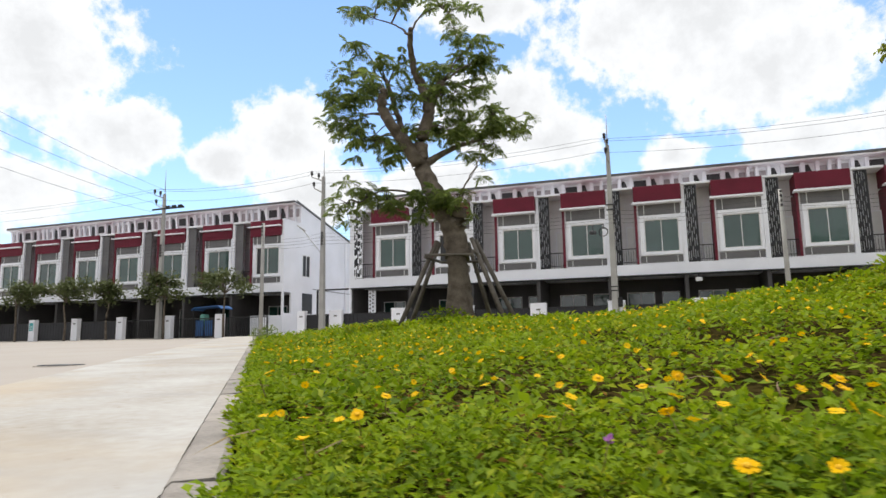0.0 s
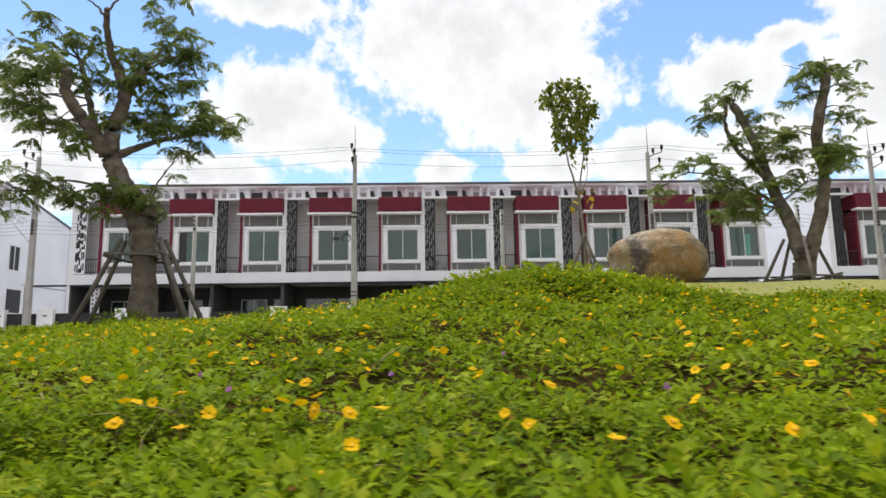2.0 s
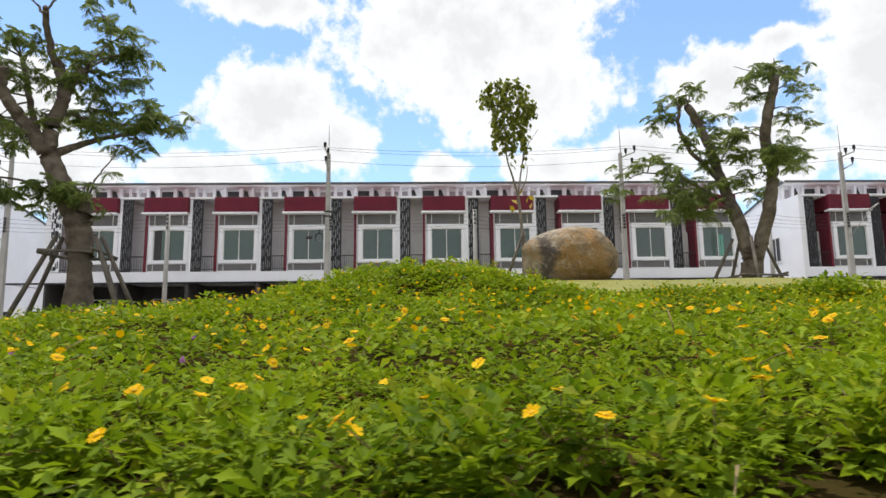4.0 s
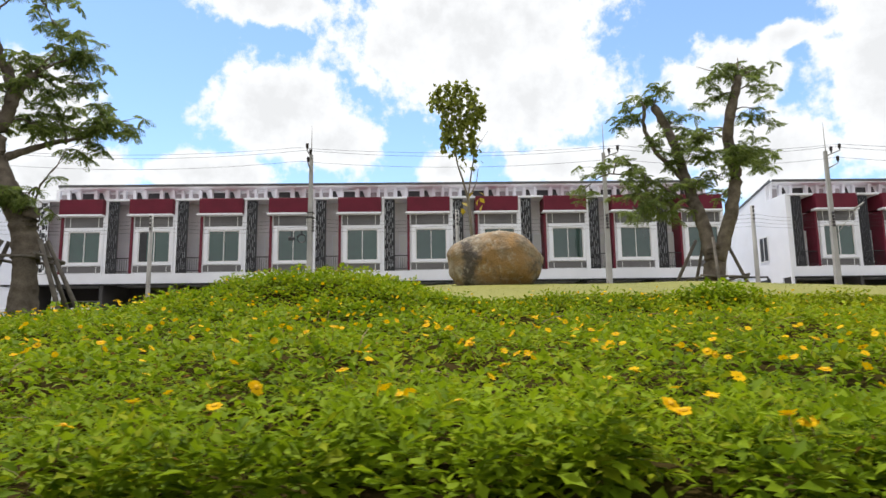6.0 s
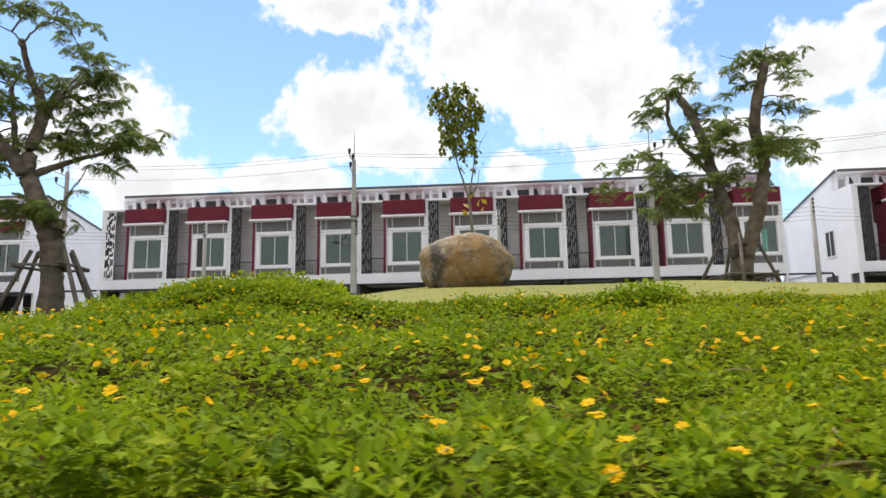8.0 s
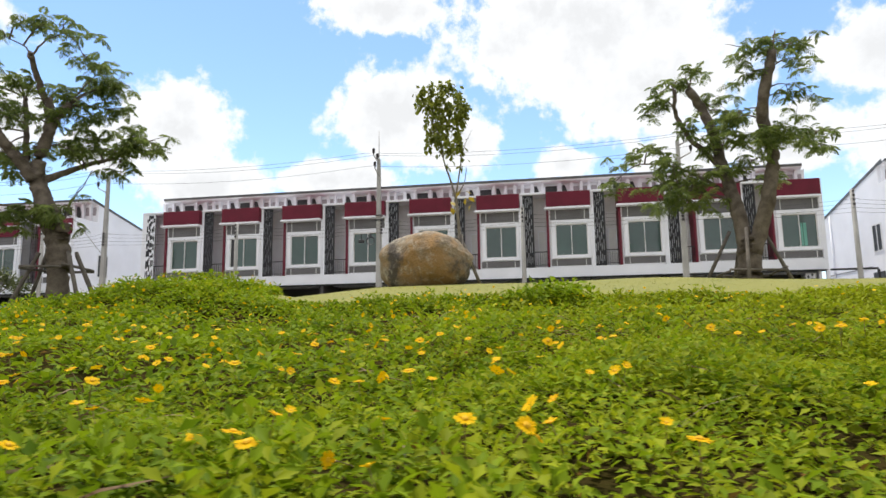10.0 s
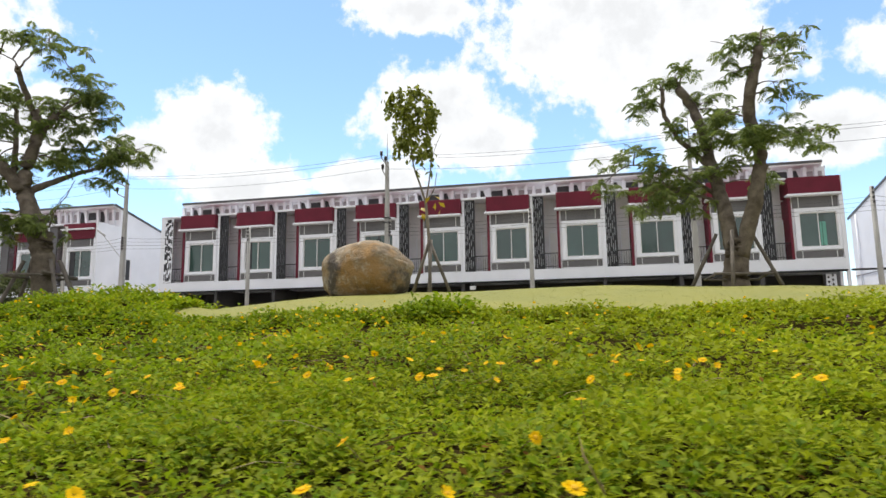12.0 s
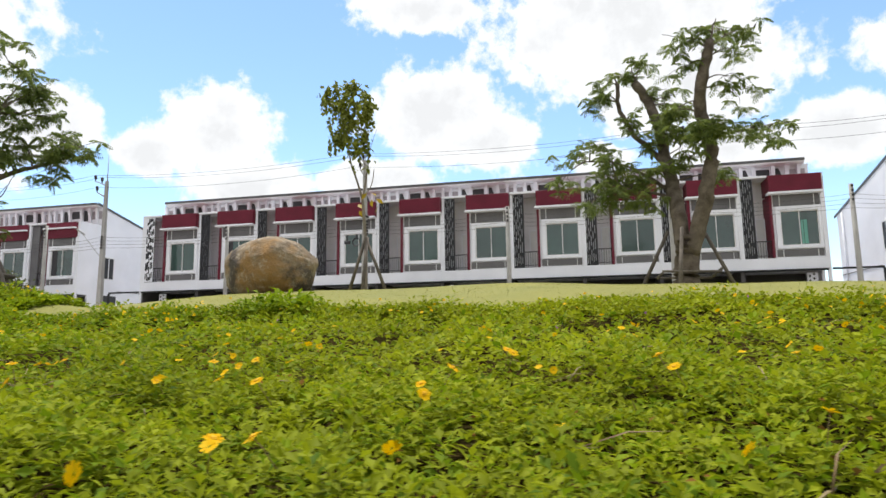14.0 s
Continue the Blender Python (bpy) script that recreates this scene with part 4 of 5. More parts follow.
bmesh.ops.triangulate(bm, faces=bm.faces)
bm.verts.ensure_lookup_table()
fv, ff = [tuple(v.co) for v in bm.verts], [tuple(v.index for v in f.verts) for f in bm.faces]
bm.free()
x, y, _ = planting(2300, -7, 16, 2.7, 8)
x2, y2, _ = planting(420, -11, 2, 7, 14)
x3, y3, _ = planting(380, -1.6, 13, 0.9, 2.8)
x, y = np.concatenate([x, x2, x3]), np.concatenate([y, y2, y3])
ok = NP.uniform(0, 1, len(x)) < np.where(x > 6.5, 0.42, 0.95)
x, y = x[ok], y[ok]
far = frames(np.stack([x, y, land(x, y) + 0.16 + NP.uniform(-0.03, 0.025, len(x))], 1), NP.uniform(0, 6.28, len(x)), NP.normal(0, 0.5, len(x)), NP.normal(0, 0.5, len(x)), NP.uniform(0.65, 1.05, len(x)))
tagged(obj("far_yellow_flowers", scatter_mesh("far_yellow_flowers", fv, ff, far), M_PETALS), "many small yellow flowers over the mound", "flowers", kind="stuff")


def mauve(seed):
    r = random.Random(seed)
    f = thing("mauve_flower", "small pale mauve flower among the leaves", "flower", "mauve flowers")
    bm = bmesh.new()
    for k in range(14):
        a, e = r.uniform(0, 6.28), r.uniform(0.2, 1.4)
        d = Vector((math.cos(a) * math.cos(e), math.sin(a) * math.cos(e), math.sin(e)))
        s = d.orthogonal().normalized() * 0.004
        t = d * r.uniform(0.011, 0.017)
        bm.faces.new([bm.verts.new(p) for p in ((0, 0, 0), t * 0.6 + s, t, t * 0.6 - s)])
    part("petals", bm, M_PINK, f)
    bm = bmesh.new()
    tube(bm, [(0, 0, 0), (0.002, 0, -0.05)], [0.001, 0.0012], 5)
    part("stem", bm, M_STALK, f)
    return f


mv = mauve(1)
MAUVE = [(0.6, 1.3), (0.35, 1.0), (1.1, 1.6), (1.5, 1.9), (-0.1, 1.1), (0.85, 2.1), (9.9, 4.9), (10.4, 5.4), (9.4, 4.3), (10.7, 5.9), (7.4, 5.0), (2.2, 1.5), (1.9, 2.4), (11.4, 5.2)]
for i, (px, py) in enumerate(MAUVE):
    m = pose(px, py, float(land(px, py)) + 0.135, fr.gauss(15, 15), fr.gauss(0, 15), 0)
    if i == 0:
        mv.matrix_world = m
    else:
        copy_thing(mv, m)


# ---- boulder ----
def boulder():
    bm = bmesh.new()
    bmesh.ops.create_icosphere(bm, subdivisions=5, radius=1.0)
    for v in bm.verts:
        p = v.co.copy()
        k = (abs(p.x) ** 2.6 + abs(p.y) ** 2.6 + abs(p.z) ** 2.6) ** (-1 / 2.6)
        n = noise.noise(p * 1.3 + Vector((3, 1, 0))) * 0.07 + noise.noise(p * 2.6) * 0.045 - abs(noise.noise(p * 4.1 + Vector((0, 5, 2)))) * 0.05 + noise.noise(p * 9) * 0.014
        q = p * k * (1 + n)
        # the back and the ends fall away, the front stands full
        fall = 1 - 0.27 * max(0.0, 0.5 * q.x + 0.85 * q.y) ** 1.2 - 0.12 * abs(q.x - 0.1) ** 2.5
        v.co = Vector((q.x * 0.715, q.y * 0.51, q.z * (0.46 * fall if q.z > 0 else 0.46)))
    for f in bm.faces:
        f.smooth = True
    me = bpy.data.meshes.new("boulder")
    bm.to_mesh(me)
    bm.free()
    ob = obj("boulder", me, M_ROCK)
    ob.matrix_world = pose(5.03, 9.27, 1.6, 0, -1, -21)
    return tagged(ob, "large rounded tan boulder with ochre and dark stains and a painted shaded end", "boulder")


boulder()


# ---- trees ----
FROND_V, FROND_F = [], []
for k in range(7):
    t = 0.14 + 0.86 * k / 6
    w = 0.42 * math.sin(math.pi * min(0.95, 0.2 + 0.68 * t))
    for s in (-1, 1):
        b = len(FROND_V)
        zc = -0.5 * t * t
        hang = 0.16 + 0.2 * ((k * 5) % 3) / 2
        FROND_V += [(t, 0.0, zc), (t + 0.1, s * w * 0.5, zc - 0.3 * hang), (t + 0.13, s * w, zc - hang), (t - 0.02, s * w * 0.55, zc - 0.6 * hang)]
        FROND_F += [(b, b + 1, b + 2), (b, b + 2, b + 3)] if s > 0 else [(b, b + 2, b + 1), (b, b + 3, b + 2)]
b = len(FROND_V)
FROND_V += [(0, -0.008, 0), (0, 0.008, 0), (0.55, 0.006, -0.1), (1.1, 0, -0.45)]
FROND_F += [(b, b + 1, b + 2), (b, b + 2, b + 3)]


def tree(name, label, base, limbs, clumps, frond, per, sub, seed):
    """Limbs: (points beside the foot, with heights above the datum; radius at foot; radius at tip; sawn or not); clumps: middles of the leaf sprays."""
    r = random.Random(seed)
    T = thing(name, label, "tree", at=pose(*base))
    down = Vector((0, 0, base[2]))
    wood = []
    for i, (pts, r0, r1, sawn) in enumerate(limbs):
        P = curve_points([Vector(p) - down for p in pts], 5)
        n = len(P)
        for k in range(1, n - 1):
            P[k] = P[k] + Vector((r.gauss(0, 0.012), r.gauss(0, 0.012), 0))
        rad = [(r0 + (r1 - r0) * (k / (n - 1)) ** 0.8) * (1 + r.uniform(-0.05, 0.06)) for k in range(n)]
        if i == 0:
            rad = [a * (1 + 0.3 * math.exp(-6 * k / n)) for k, a in enumerate(rad)]
            P[0] = P[0] - Vector((0, 0, 0.25))
        bm = bmesh.new()
        tube(bm, P, rad, 14 if r0 > 0.1 else 7, 0.07 if r0 > 0.06 else 0.03, seed + i)
        limb = part("trunk" if i == 0 else "limb", bm, M_BARK, T)
        if sawn:
            d = (P[-1] - P[-2]).normalized()
            bm = bmesh.new()
            tube(bm, [P[-1] - d * 0.02, P[-1] + d * 0.02, P[-1] + d * 0.05], [rad[-1] * 0.97, rad[-1] * 0.93, rad[-1] * 0.6], 12, 0.08, seed + 50 + i)
            part("sawn_end", bm, M_CUT, limb, "dark weathered saw cut")
        if i:
            wood += P[n // 3:]
    mats = []
    for clump in clumps:
        twig = bmesh.new()
        c = Vector(clump) - down
        near = min(wood, key=lambda p: (p - c).length + 0.5 * max(0.0, p.z - c.z))
        mid = (near + c) / 2 + Vector((r.uniform(-0.08, 0.08), r.uniform(-0.08, 0.08), 0.1))
        tube(twig, curve_points([near, mid, c], 3), [0.024, 0.022, 0.02, 0.016, 0.013, 0.01, 0.007], 5)
        for k in range(sub - 2 if clump[2] > 6.4 else sub):
            o = Vector((r.gauss(0, 0.23), r.gauss(0, 0.23), r.gauss(0.0, 0.13)))
            if k:
                tube(twig, [mid * 0.4 + c * 0.6, c + o * 0.6 + Vector((0, 0, 0.04)), c + o], [0.008, 0.006, 0.004], 4)
            turn = r.uniform(0, 6.28)
            for j in range(per):
                mats.append((c + o, turn + 6.28 * j / per + r.uniform(-0.3, 0.3), r.gauss(-0.1, 0.4), r.gauss(0, 0.4), frond * r.uniform(0.6, 1.2)))
        part("twig", twig, M_BARK, T)
    pos = np.array([tuple(m[0]) for m in mats])
    F = frames(pos, np.array([m[1] for m in mats]), np.array([m[2] for m in mats]), np.array([m[3] for m in mats]), np.array([m[4] for m in mats]))
    obj("crown", scatter_mesh("crown", FROND_V, FROND_F, F), M_TREELEAF, T, "airy crown of feathery green leaves")
    return T


tree("large_tree", "stout transplanted tree with feathery leaves held by timber props", (-4.0, 12.4, float(land(-4.0, 12.4))),
     [([(0.08, 0, 0.75), (0.05, 0, 1.4), (0.01, 0, 2.1), (0.0, 0, 2.55), (0.06, -0.02, 2.9), (0.1, -0.03, 3.18)], 0.265, 0.14, False),
      ([(0.02, 0, 2.15), (-0.05, 0.02, 2.65), (-0.26, 0.06, 3.15), (-0.53, 0.12, 3.65), (-0.76, 0.14, 4.1), (-0.86, 0.08, 4.45)], 0.265, 0.18, False),
      ([(-0.84, 0.05, 4.25), (-1.08, -0.15, 4.7), (-1.28, -0.38, 5.05), (-1.42, -0.55, 5.4), (-1.36, -0.63, 5.75)], 0.15, 0.095, True),
      ([(-1.0, -0.05, 4.6), (-1.3, 0.25, 5.2), (-1.6, 0.5, 5.85), (-1.78, 0.65, 6.3), (-1.95, 0.75, 6.65)], 0.08, 0.05, True),
      ([(-0.84, 0.1, 4.25), (-0.78, 0.12, 4.85), (-0.62, 0.14, 5.44), (-0.75, 0.3, 5.9), (-0.96, 0.4, 6.35)], 0.165, 0.1, False),
      ([(-0.95, 0.4, 6.25), (-1.0, 0.1, 6.8), (-0.86, -0.3, 7.2)], 0.085, 0.06, True),
      ([(-0.64, 0.14, 5.35), (-0.57, 0.3, 5.85), (-0.44, 0.47, 6.2)], 0.12, 0.1, True),
      ([(-0.8, 0.2, 4.25), (-0.62, 0.75, 4.62), (-0.28, 1.15, 4.92), (0.2, 1.5, 5.15)], 0.1, 0.04, False),
      ([(0.08, 0, 3.3), (0.2, 0.05, 3.7), (0.38, 0.12, 4.05), (0.55, 0.2, 4.45)], 0.022, 0.008, False),
      ([(0.1, 0, 3.3), (0.3, -0.05, 3.75), (0.62, 0.0, 4.2)], 0.018, 0.006, False),
      ([(-0.4, 0.08, 3.3), (-0.9, -0.35, 3.55), (-1.4, -0.7, 3.55), (-1.8, -0.9, 3.3)], 0.035, 0.012, False),
      ([(-0.88, -0.28, 7.1), (-0.7, -0.1, 7.6), (-0.3, 0.0, 7.8)], 0.03, 0.01, False),
      ([(-0.9, -0.28, 7.1), (-1.4, 0.1, 7.6), (-2.1, 0.2, 8.0)], 0.03, 0.01, False)],
     [(-2.3, 0.1, 8.1), (-1.7, 0.3, 8.4), (0.05, 0, 7.6), (-0.4, 0.1, 8.1), (-1.1, 0.4, 8.35), (0.31, 0.7, 7.2), (-0.1, 0.5, 7.35), (0.74, 0.85, 6.85), (0.4, 0.8, 6.75), (-2.6, 0.3, 6.7), (-2.3, 0.1, 7.3),
      (-0.35, 1.2, 7.0), (0.1, 1.0, 6.75), (0.14, 1.3, 6.3), (-0.2, 1.0, 6.1), (-0.4, 0.4, 5.85), (0.49, 1.7, 5.85), (0.94, 1.8, 5.65), (0.7, 1.7, 5.45), (-0.05, 1.7, 5.4), (0.35, 1.6, 5.35), (0.25, 1.6, 5.0),
      (-0.65, 1.0, 5.4), (-0.3, 1.2, 5.6), (-0.95, 0.8, 6.7), (-0.6, 0.6, 6.5), (-1.1, 0.0, 5.7), (-1.7, -0.3, 5.9), (-2.1, 0.3, 5.05), (-1.8, -0.2, 4.75), (-1.4, 0.3, 4.7), (-1.85, 0.4, 6.95), (-1.5, 0.5, 6.75), (-2.8, 0.2, 5.6),
      (-2.45, -0.1, 5.9), (-3.0, 0.3, 6.1), (-2.2, 0.4, 6.3), (-2.3, -0.2, 5.3), (-1.1, 0.2, 5.1), (-1.7, -0.8, 3.55), (-2.05, -1.0, 3.25), (-1.3, -0.6, 3.3), (-0.35, -0.3, 3.45), (-0.1, -0.3, 3.3), (0.1, -0.22, 3.4), (-0.6, -0.2, 3.3), (-0.2, 0.3, 5.0)],
     0.26, 6, 8, 11)
tree("forked_tree", "forked pollarded tree with feathery drooping leaves on the lawn", (11.85, 17.0, float(land(11.85, 17.0))),
     [([(-0.06, -0.15, 1.6), (-0.05, -0.15, 2.1), (0.0, -0.12, 2.65), (0.02, -0.1, 2.85)], 0.29, 0.26, False),
      ([(-0.05, -0.12, 2.5), (-0.1, 0.15, 3.45), (-0.13, 0.65, 4.35), (-0.22, 0.95, 5.1), (-0.3, 1.2, 5.95), (-0.48, 1.45, 6.85), (-0.85, 1.4, 7.5)], 0.2, 0.12, True),
      ([(0.06, -0.18, 2.5), (0.33, -0.25, 3.3), (0.54, -0.35, 4.2), (0.68, -0.3, 5.0), (0.53, -0.35, 5.65), (0.45, -0.6, 6.25), (0.6, -0.72, 7.0), (0.74, -0.72, 7.55)], 0.2, 0.115, True),
      ([(-0.28, 0.95, 5.05), (-0.6, 1.0, 5.5), (-0.97, 1.05, 5.93), (-1.31, 1.0, 6.6), (-1.35, 0.85, 7.3)], 0.085, 0.055, True),
      ([(-0.12, 0.5, 4.1), (-0.7, 1.0, 4.75), (-1.5, 1.4, 5.3), (-2.3, 1.6, 5.45)], 0.06, 0.018, False),
      ([(0.62, -0.3, 5.2), (1.2, 0.1, 5.5), (1.9, 0.9, 5.8), (2.8, 2.0, 6.25)], 0.045, 0.012, False),
      ([(0.72, -0.72, 7.4), (0.85, -0.55, 7.9), (1.0, -0.3, 8.3)], 0.04, 0.012, False),
      ([(0.7, -0.7, 7.4), (0.3, -0.6, 7.7), (-0.3, -0.5, 7.95)], 0.025, 0.006, False),
      ([(0.75, -0.65, 7.4), (1.3, -0.3, 7.9), (1.95, 0.1, 8.15)], 0.025, 0.006, False),
      ([(-0.1, 0.4, 4.0), (-0.6, 0.6, 4.2), (-1.3, 0.5, 4.35), (-2.0, 0.2, 4.05)], 0.05, 0.015, False)],
     [(1.03, -0.3, 8.0), (0.55, -0.6, 7.95), (1.4, 0.0, 8.1), (1.9, 0.1, 8.1), (1.32, -0.9, 7.2), (0.15, -0.5, 7.05), (-0.05, -0.6, 7.35), (1.4, -0.3, 6.4), (1.1, -0.8, 6.6), (0.3, -0.7, 7.6),
      (-0.64, 1.45, 8.05), (-0.95, 1.3, 7.85), (-2.0, 1.1, 6.9), (-1.75, 1.0, 7.3), (-1.35, 1.2, 7.65), (-1.6, 0.8, 6.95), (0.05, 1.6, 7.05), (0.35, 1.8, 6.85), (-0.2, 1.5, 7.3), (0.7, -0.9, 5.35), (0.95, -0.7, 5.55), (0.3, -1.1, 5.2), (0.5, -0.7, 5.5),
      (1.4, 0.1, 5.45), (2.0, 1.0, 5.85), (2.9, 2.2, 6.2), (2.5, 1.9, 5.75), (-0.1, 0.0, 6.1), (0.1, 0.3, 6.35), (-0.3, 0.3, 5.7), (0.1, 0.0, 5.6), (-2.1, 1.1, 5.75), (-2.95, 2.0, 5.1), (-1.0, 1.35, 4.9), (-1.7, 0.3, 4.2), (-2.1, 0.0, 3.95),
      (-1.2, 0.6, 4.45), (-1.5, 1.0, 4.65), (-0.7, 0.8, 4.5), (-0.16, 0.3, 4.85), (0.15, -0.2, 4.85), (1.2, 1.3, 4.65), (-2.4, 1.6, 5.6), (-1.6, 0.4, 5.1), (-1.7, 1.3, 5.45), (-0.75, 0.9, 5.6), (-1.1, 1.0, 6.3), (-1.35, 0.2, 4.0), (-0.9, 0.5, 3.95), (-1.9, 0.6, 4.6), (-0.5, 0.9, 6.0)],
     0.25, 6, 7, 23)


def sapling():
    r = random.Random(5)
    bz = float(land(4.98, 13.4))
    T = thing("sapling", "slender young tree with drooping broad leaves and stakes", "tree", at=pose(4.98, 13.4, bz))
    stems = [([(0, 0, -0.1), (-0.01, 0, 1.0), (-0.06, 0, 1.75), (-0.09, 0, 2.05)], 0.036, 0.03),
             ([(-0.09, 0, 2.0), (-0.2, -0.05, 2.4), (-0.32, -0.1, 2.8), (-0.36, -0.2, 3.4), (-0.36, -0.26, 4.25)], 0.026, 0.008),
             ([(-0.08, 0, 2.0), (0.0, 0.02, 2.5), (0.06, -0.05, 2.95), (0.02, -0.15, 3.6), (-0.08, -0.2, 4.2)], 0.02, 0.006),
             ([(0.05, -0.03, 2.75), (0.16, -0.15, 3.1), (0.36, -0.36, 3.38)], 0.009, 0.003),
             ([(-0.07, 0, 2.0), (0.1, 0.05, 2.3), (0.16, 0.05, 2.65)], 0.014, 0.008),
             ([(-0.36, -0.2, 3.3), (-0.62, -0.22, 3.8), (-0.78, -0.25, 4.2)], 0.012, 0.005),
             ([(-0.34, -0.2, 3.4), (-0.1, -0.1, 3.85), (0.12, -0.12, 4.05)], 0.012, 0.005)]
    for k, (pts, r0, r1) in enumerate(stems):
        bm = bmesh.new()
        tube(bm, curve_points(pts, 4), [r0 + (r1 - r0) * i / (4 * (len(pts) - 1)) for i in range(4 * (len(pts) - 1) + 1)], 7, 0.05, k)
        part("trunk" if k == 0 else "limb", bm, M_SAPBARK, T)
    # leaves hang in strings from the twig ends
    heads = [(-0.78, 4.22), (-0.68, 4.38), (-0.5, 4.44), (-0.32, 4.5), (-0.12, 4.44), (0.02, 4.34), (0.16, 4.1), (0.2, 3.95), (-0.6, 4.15), (-0.4, 4.2), (-0.2, 4.2), (-0.02, 4.0), (0.08, 3.75),
             (-0.55, 3.8), (-0.36, 3.85), (-0.18, 3.75), (-0.5, 3.5), (-0.3, 3.5), (-0.05, 3.5), (-0.52, 3.3), (-0.38, 3.25), (-0.2, 3.2), (-0.02, 3.25)]
    pos = []
    for hx, hz in heads:
        for _ in range(3):
            a, rad = r.uniform(0, 6.28), 0.3 * math.sqrt(r.random())
            cx, cy, L = hx + 0.3 * rad * math.cos(a), -0.24 + rad * 1.3 * math.sin(a), r.uniform(0.16, 0.36)
            for k in range(17):
                pos.append((cx + r.gauss(0, 0.035), cy + r.gauss(0, 0.05), hz - L * k / 16 + r.gauss(0, 0.03)))
    for _ in range(26):
        t = r.random()
        pos.append((r.choice((-0.36, 0.03)) + 0.1 * (1 - t) + r.gauss(0, 0.06), -0.15 + r.gauss(0, 0.06), 2.6 + 0.5 * t))
    pos = np.array(pos)
    n = len(pos)
    F = frames(pos, NP.uniform(0, 6.28, n), NP.normal(-0.85, 0.35, n), NP.normal(0, 0.5, n), np.stack([NP.uniform(0.09, 0.16, n), NP.uniform(0.12, 0.2, n), np.full(n, 0.12)], 1))
    obj("crown", scatter_mesh("crown", SMALL_V, SMALL_F, F), M_SAPLEAF, T, "tight crown of drooping broad green leaves")
    spots = [(0.12, 2.1), (0.18, 2.0), (0.25, 1.85), (-0.22, 1.9), (-0.26, 1.8), (-0.2, 1.75), (0.15, 1.95), (0.05, 2.1)]
    pos = np.array([(x, r.gauss(0.05, 0.1), z) for x, z in spots])
    F = frames(pos, NP.uniform(0, 6.28, 8), NP.normal(-0.9, 0.3, 8), NP.normal(0, 0.5, 8), np.full(8, 0.2))
    obj("yellow_leaves", scatter_mesh("yellow_leaves", SMALL_V, SMALL_F, F), M_YELLOWLEAF, T, "a few yellowed leaves")
    for a in (0.1, 2.9, 4.9):
        bm = bmesh.new()
        tube(bm, [(0.45 * math.cos(a), 0.45 * math.sin(a), -0.05), (0.03 * math.cos(a + 2), 0.03 * math.sin(a + 2), 1.15)], [0.038, 0.033], 7)
        part("stake", bm, M_POST, T)
    return T


sapling()


def props(base, label, foot, height, lean, angles, ring):
    """Timber poles that prop a trunk, with cross bars tied round it."""
    T = thing("tree_props", label, "tree props", "tree props", at=pose(*base))
    for a in angles:
        bm = bmesh.new()
        f = (foot * math.cos(a), foot * math.sin(a))
        z = float(land(base[0] + f[0], base[1] + f[1])) - base[2] - 0.06
        tube(bm, [(f[0], f[1], z), (0.4 * math.cos(a) + lean, 0.4 * math.sin(a), height)], [0.05, 0.042], 7, 0.06, int(a * 10))
        part("prop", bm, M_POST, T)
    for k in range(4):
        a = math.pi / 4 + k * math.pi / 2
        b = a + math.pi / 2
        bm = bmesh.new()
        R = ring[0]
        tube(bm, [(R * math.cos(a) * 1.15, R * math.sin(a) * 1.15, ring[1] + 0.03 * k), (R * math.cos(b) * 1.15, R * math.sin(b) * 1.15, ring[1] + 0.02)], [0.032, 0.03], 6, 0.05, k)
        part("cross_bar", bm, M_POST, T)
    return T


props((-4.0, 12.4, float(land(-4.0, 12.4))), "weathered timber props tied round the stout trunk", 1.25, 1.75, 0.0, (0.15, 1.2, 2.9, 3.5, 5.9), (0.62, 1.35))
props((11.85, 17.0, float(land(11.85, 17.0))), "weathered timber props and rails round the forked tree", 1.15, 1.5, 0.0, (0.1, 1.7, 2.9, 4.4), (0.8, 0.38))


def shrub_tuft(x, y, label, rad, high, count, mat, group):
    n = count
    p = NP.normal(0, 1, (n, 3))
    p /= np.linalg.norm(p, axis=1)[:, None]
    p *= (NP.uniform(0, 1, n) ** 0.4)[:, None]
    pos = np.stack([x + p[:, 0] * rad, y + p[:, 1] * rad, float(land(x, y)) + high * (0.5 + 0.5 * p[:, 2])], 1)
    F = frames(pos, NP.uniform(0, 6.28, n), NP.normal(0.3, 0.5, n), NP.normal(0, 0.5, n), NP.uniform(0.05, 0.09, n))
    return tagged(obj("shrub", scatter_mesh("shrub", SMALL_V, SMALL_F, F), mat), label, "shrub", group)


shrub_tuft(-4.05, 11.9, "low green tuft at the foot of the stout trunk", 0.55, 0.4, 420, M_LEAF, "shrubs")
shrub_tuft(6.9, 6.0, "bushy green clump at the edge of the lawn", 0.42, 0.26, 520, M_LEAF, "shrubs")
for kx, ky in ((-2.02, 2.62), (-2.75, 3.62), (-1.62, 2.05), (-3.9, 5.25)):
    shrub_tuft(kx, ky, "green sprig creeping over the kerb", 0.09, 0.12, 26, M_LEAF, "shrubs")
shrub_tuft(-8.6, 12.4, "small dark bush at the end of the planting", 0.35, 0.45, 260, M_TREELEAF, "shrubs")

# ---- street furniture ----
YP = 33.0
GROUND = float(street(YP)) - 0.1


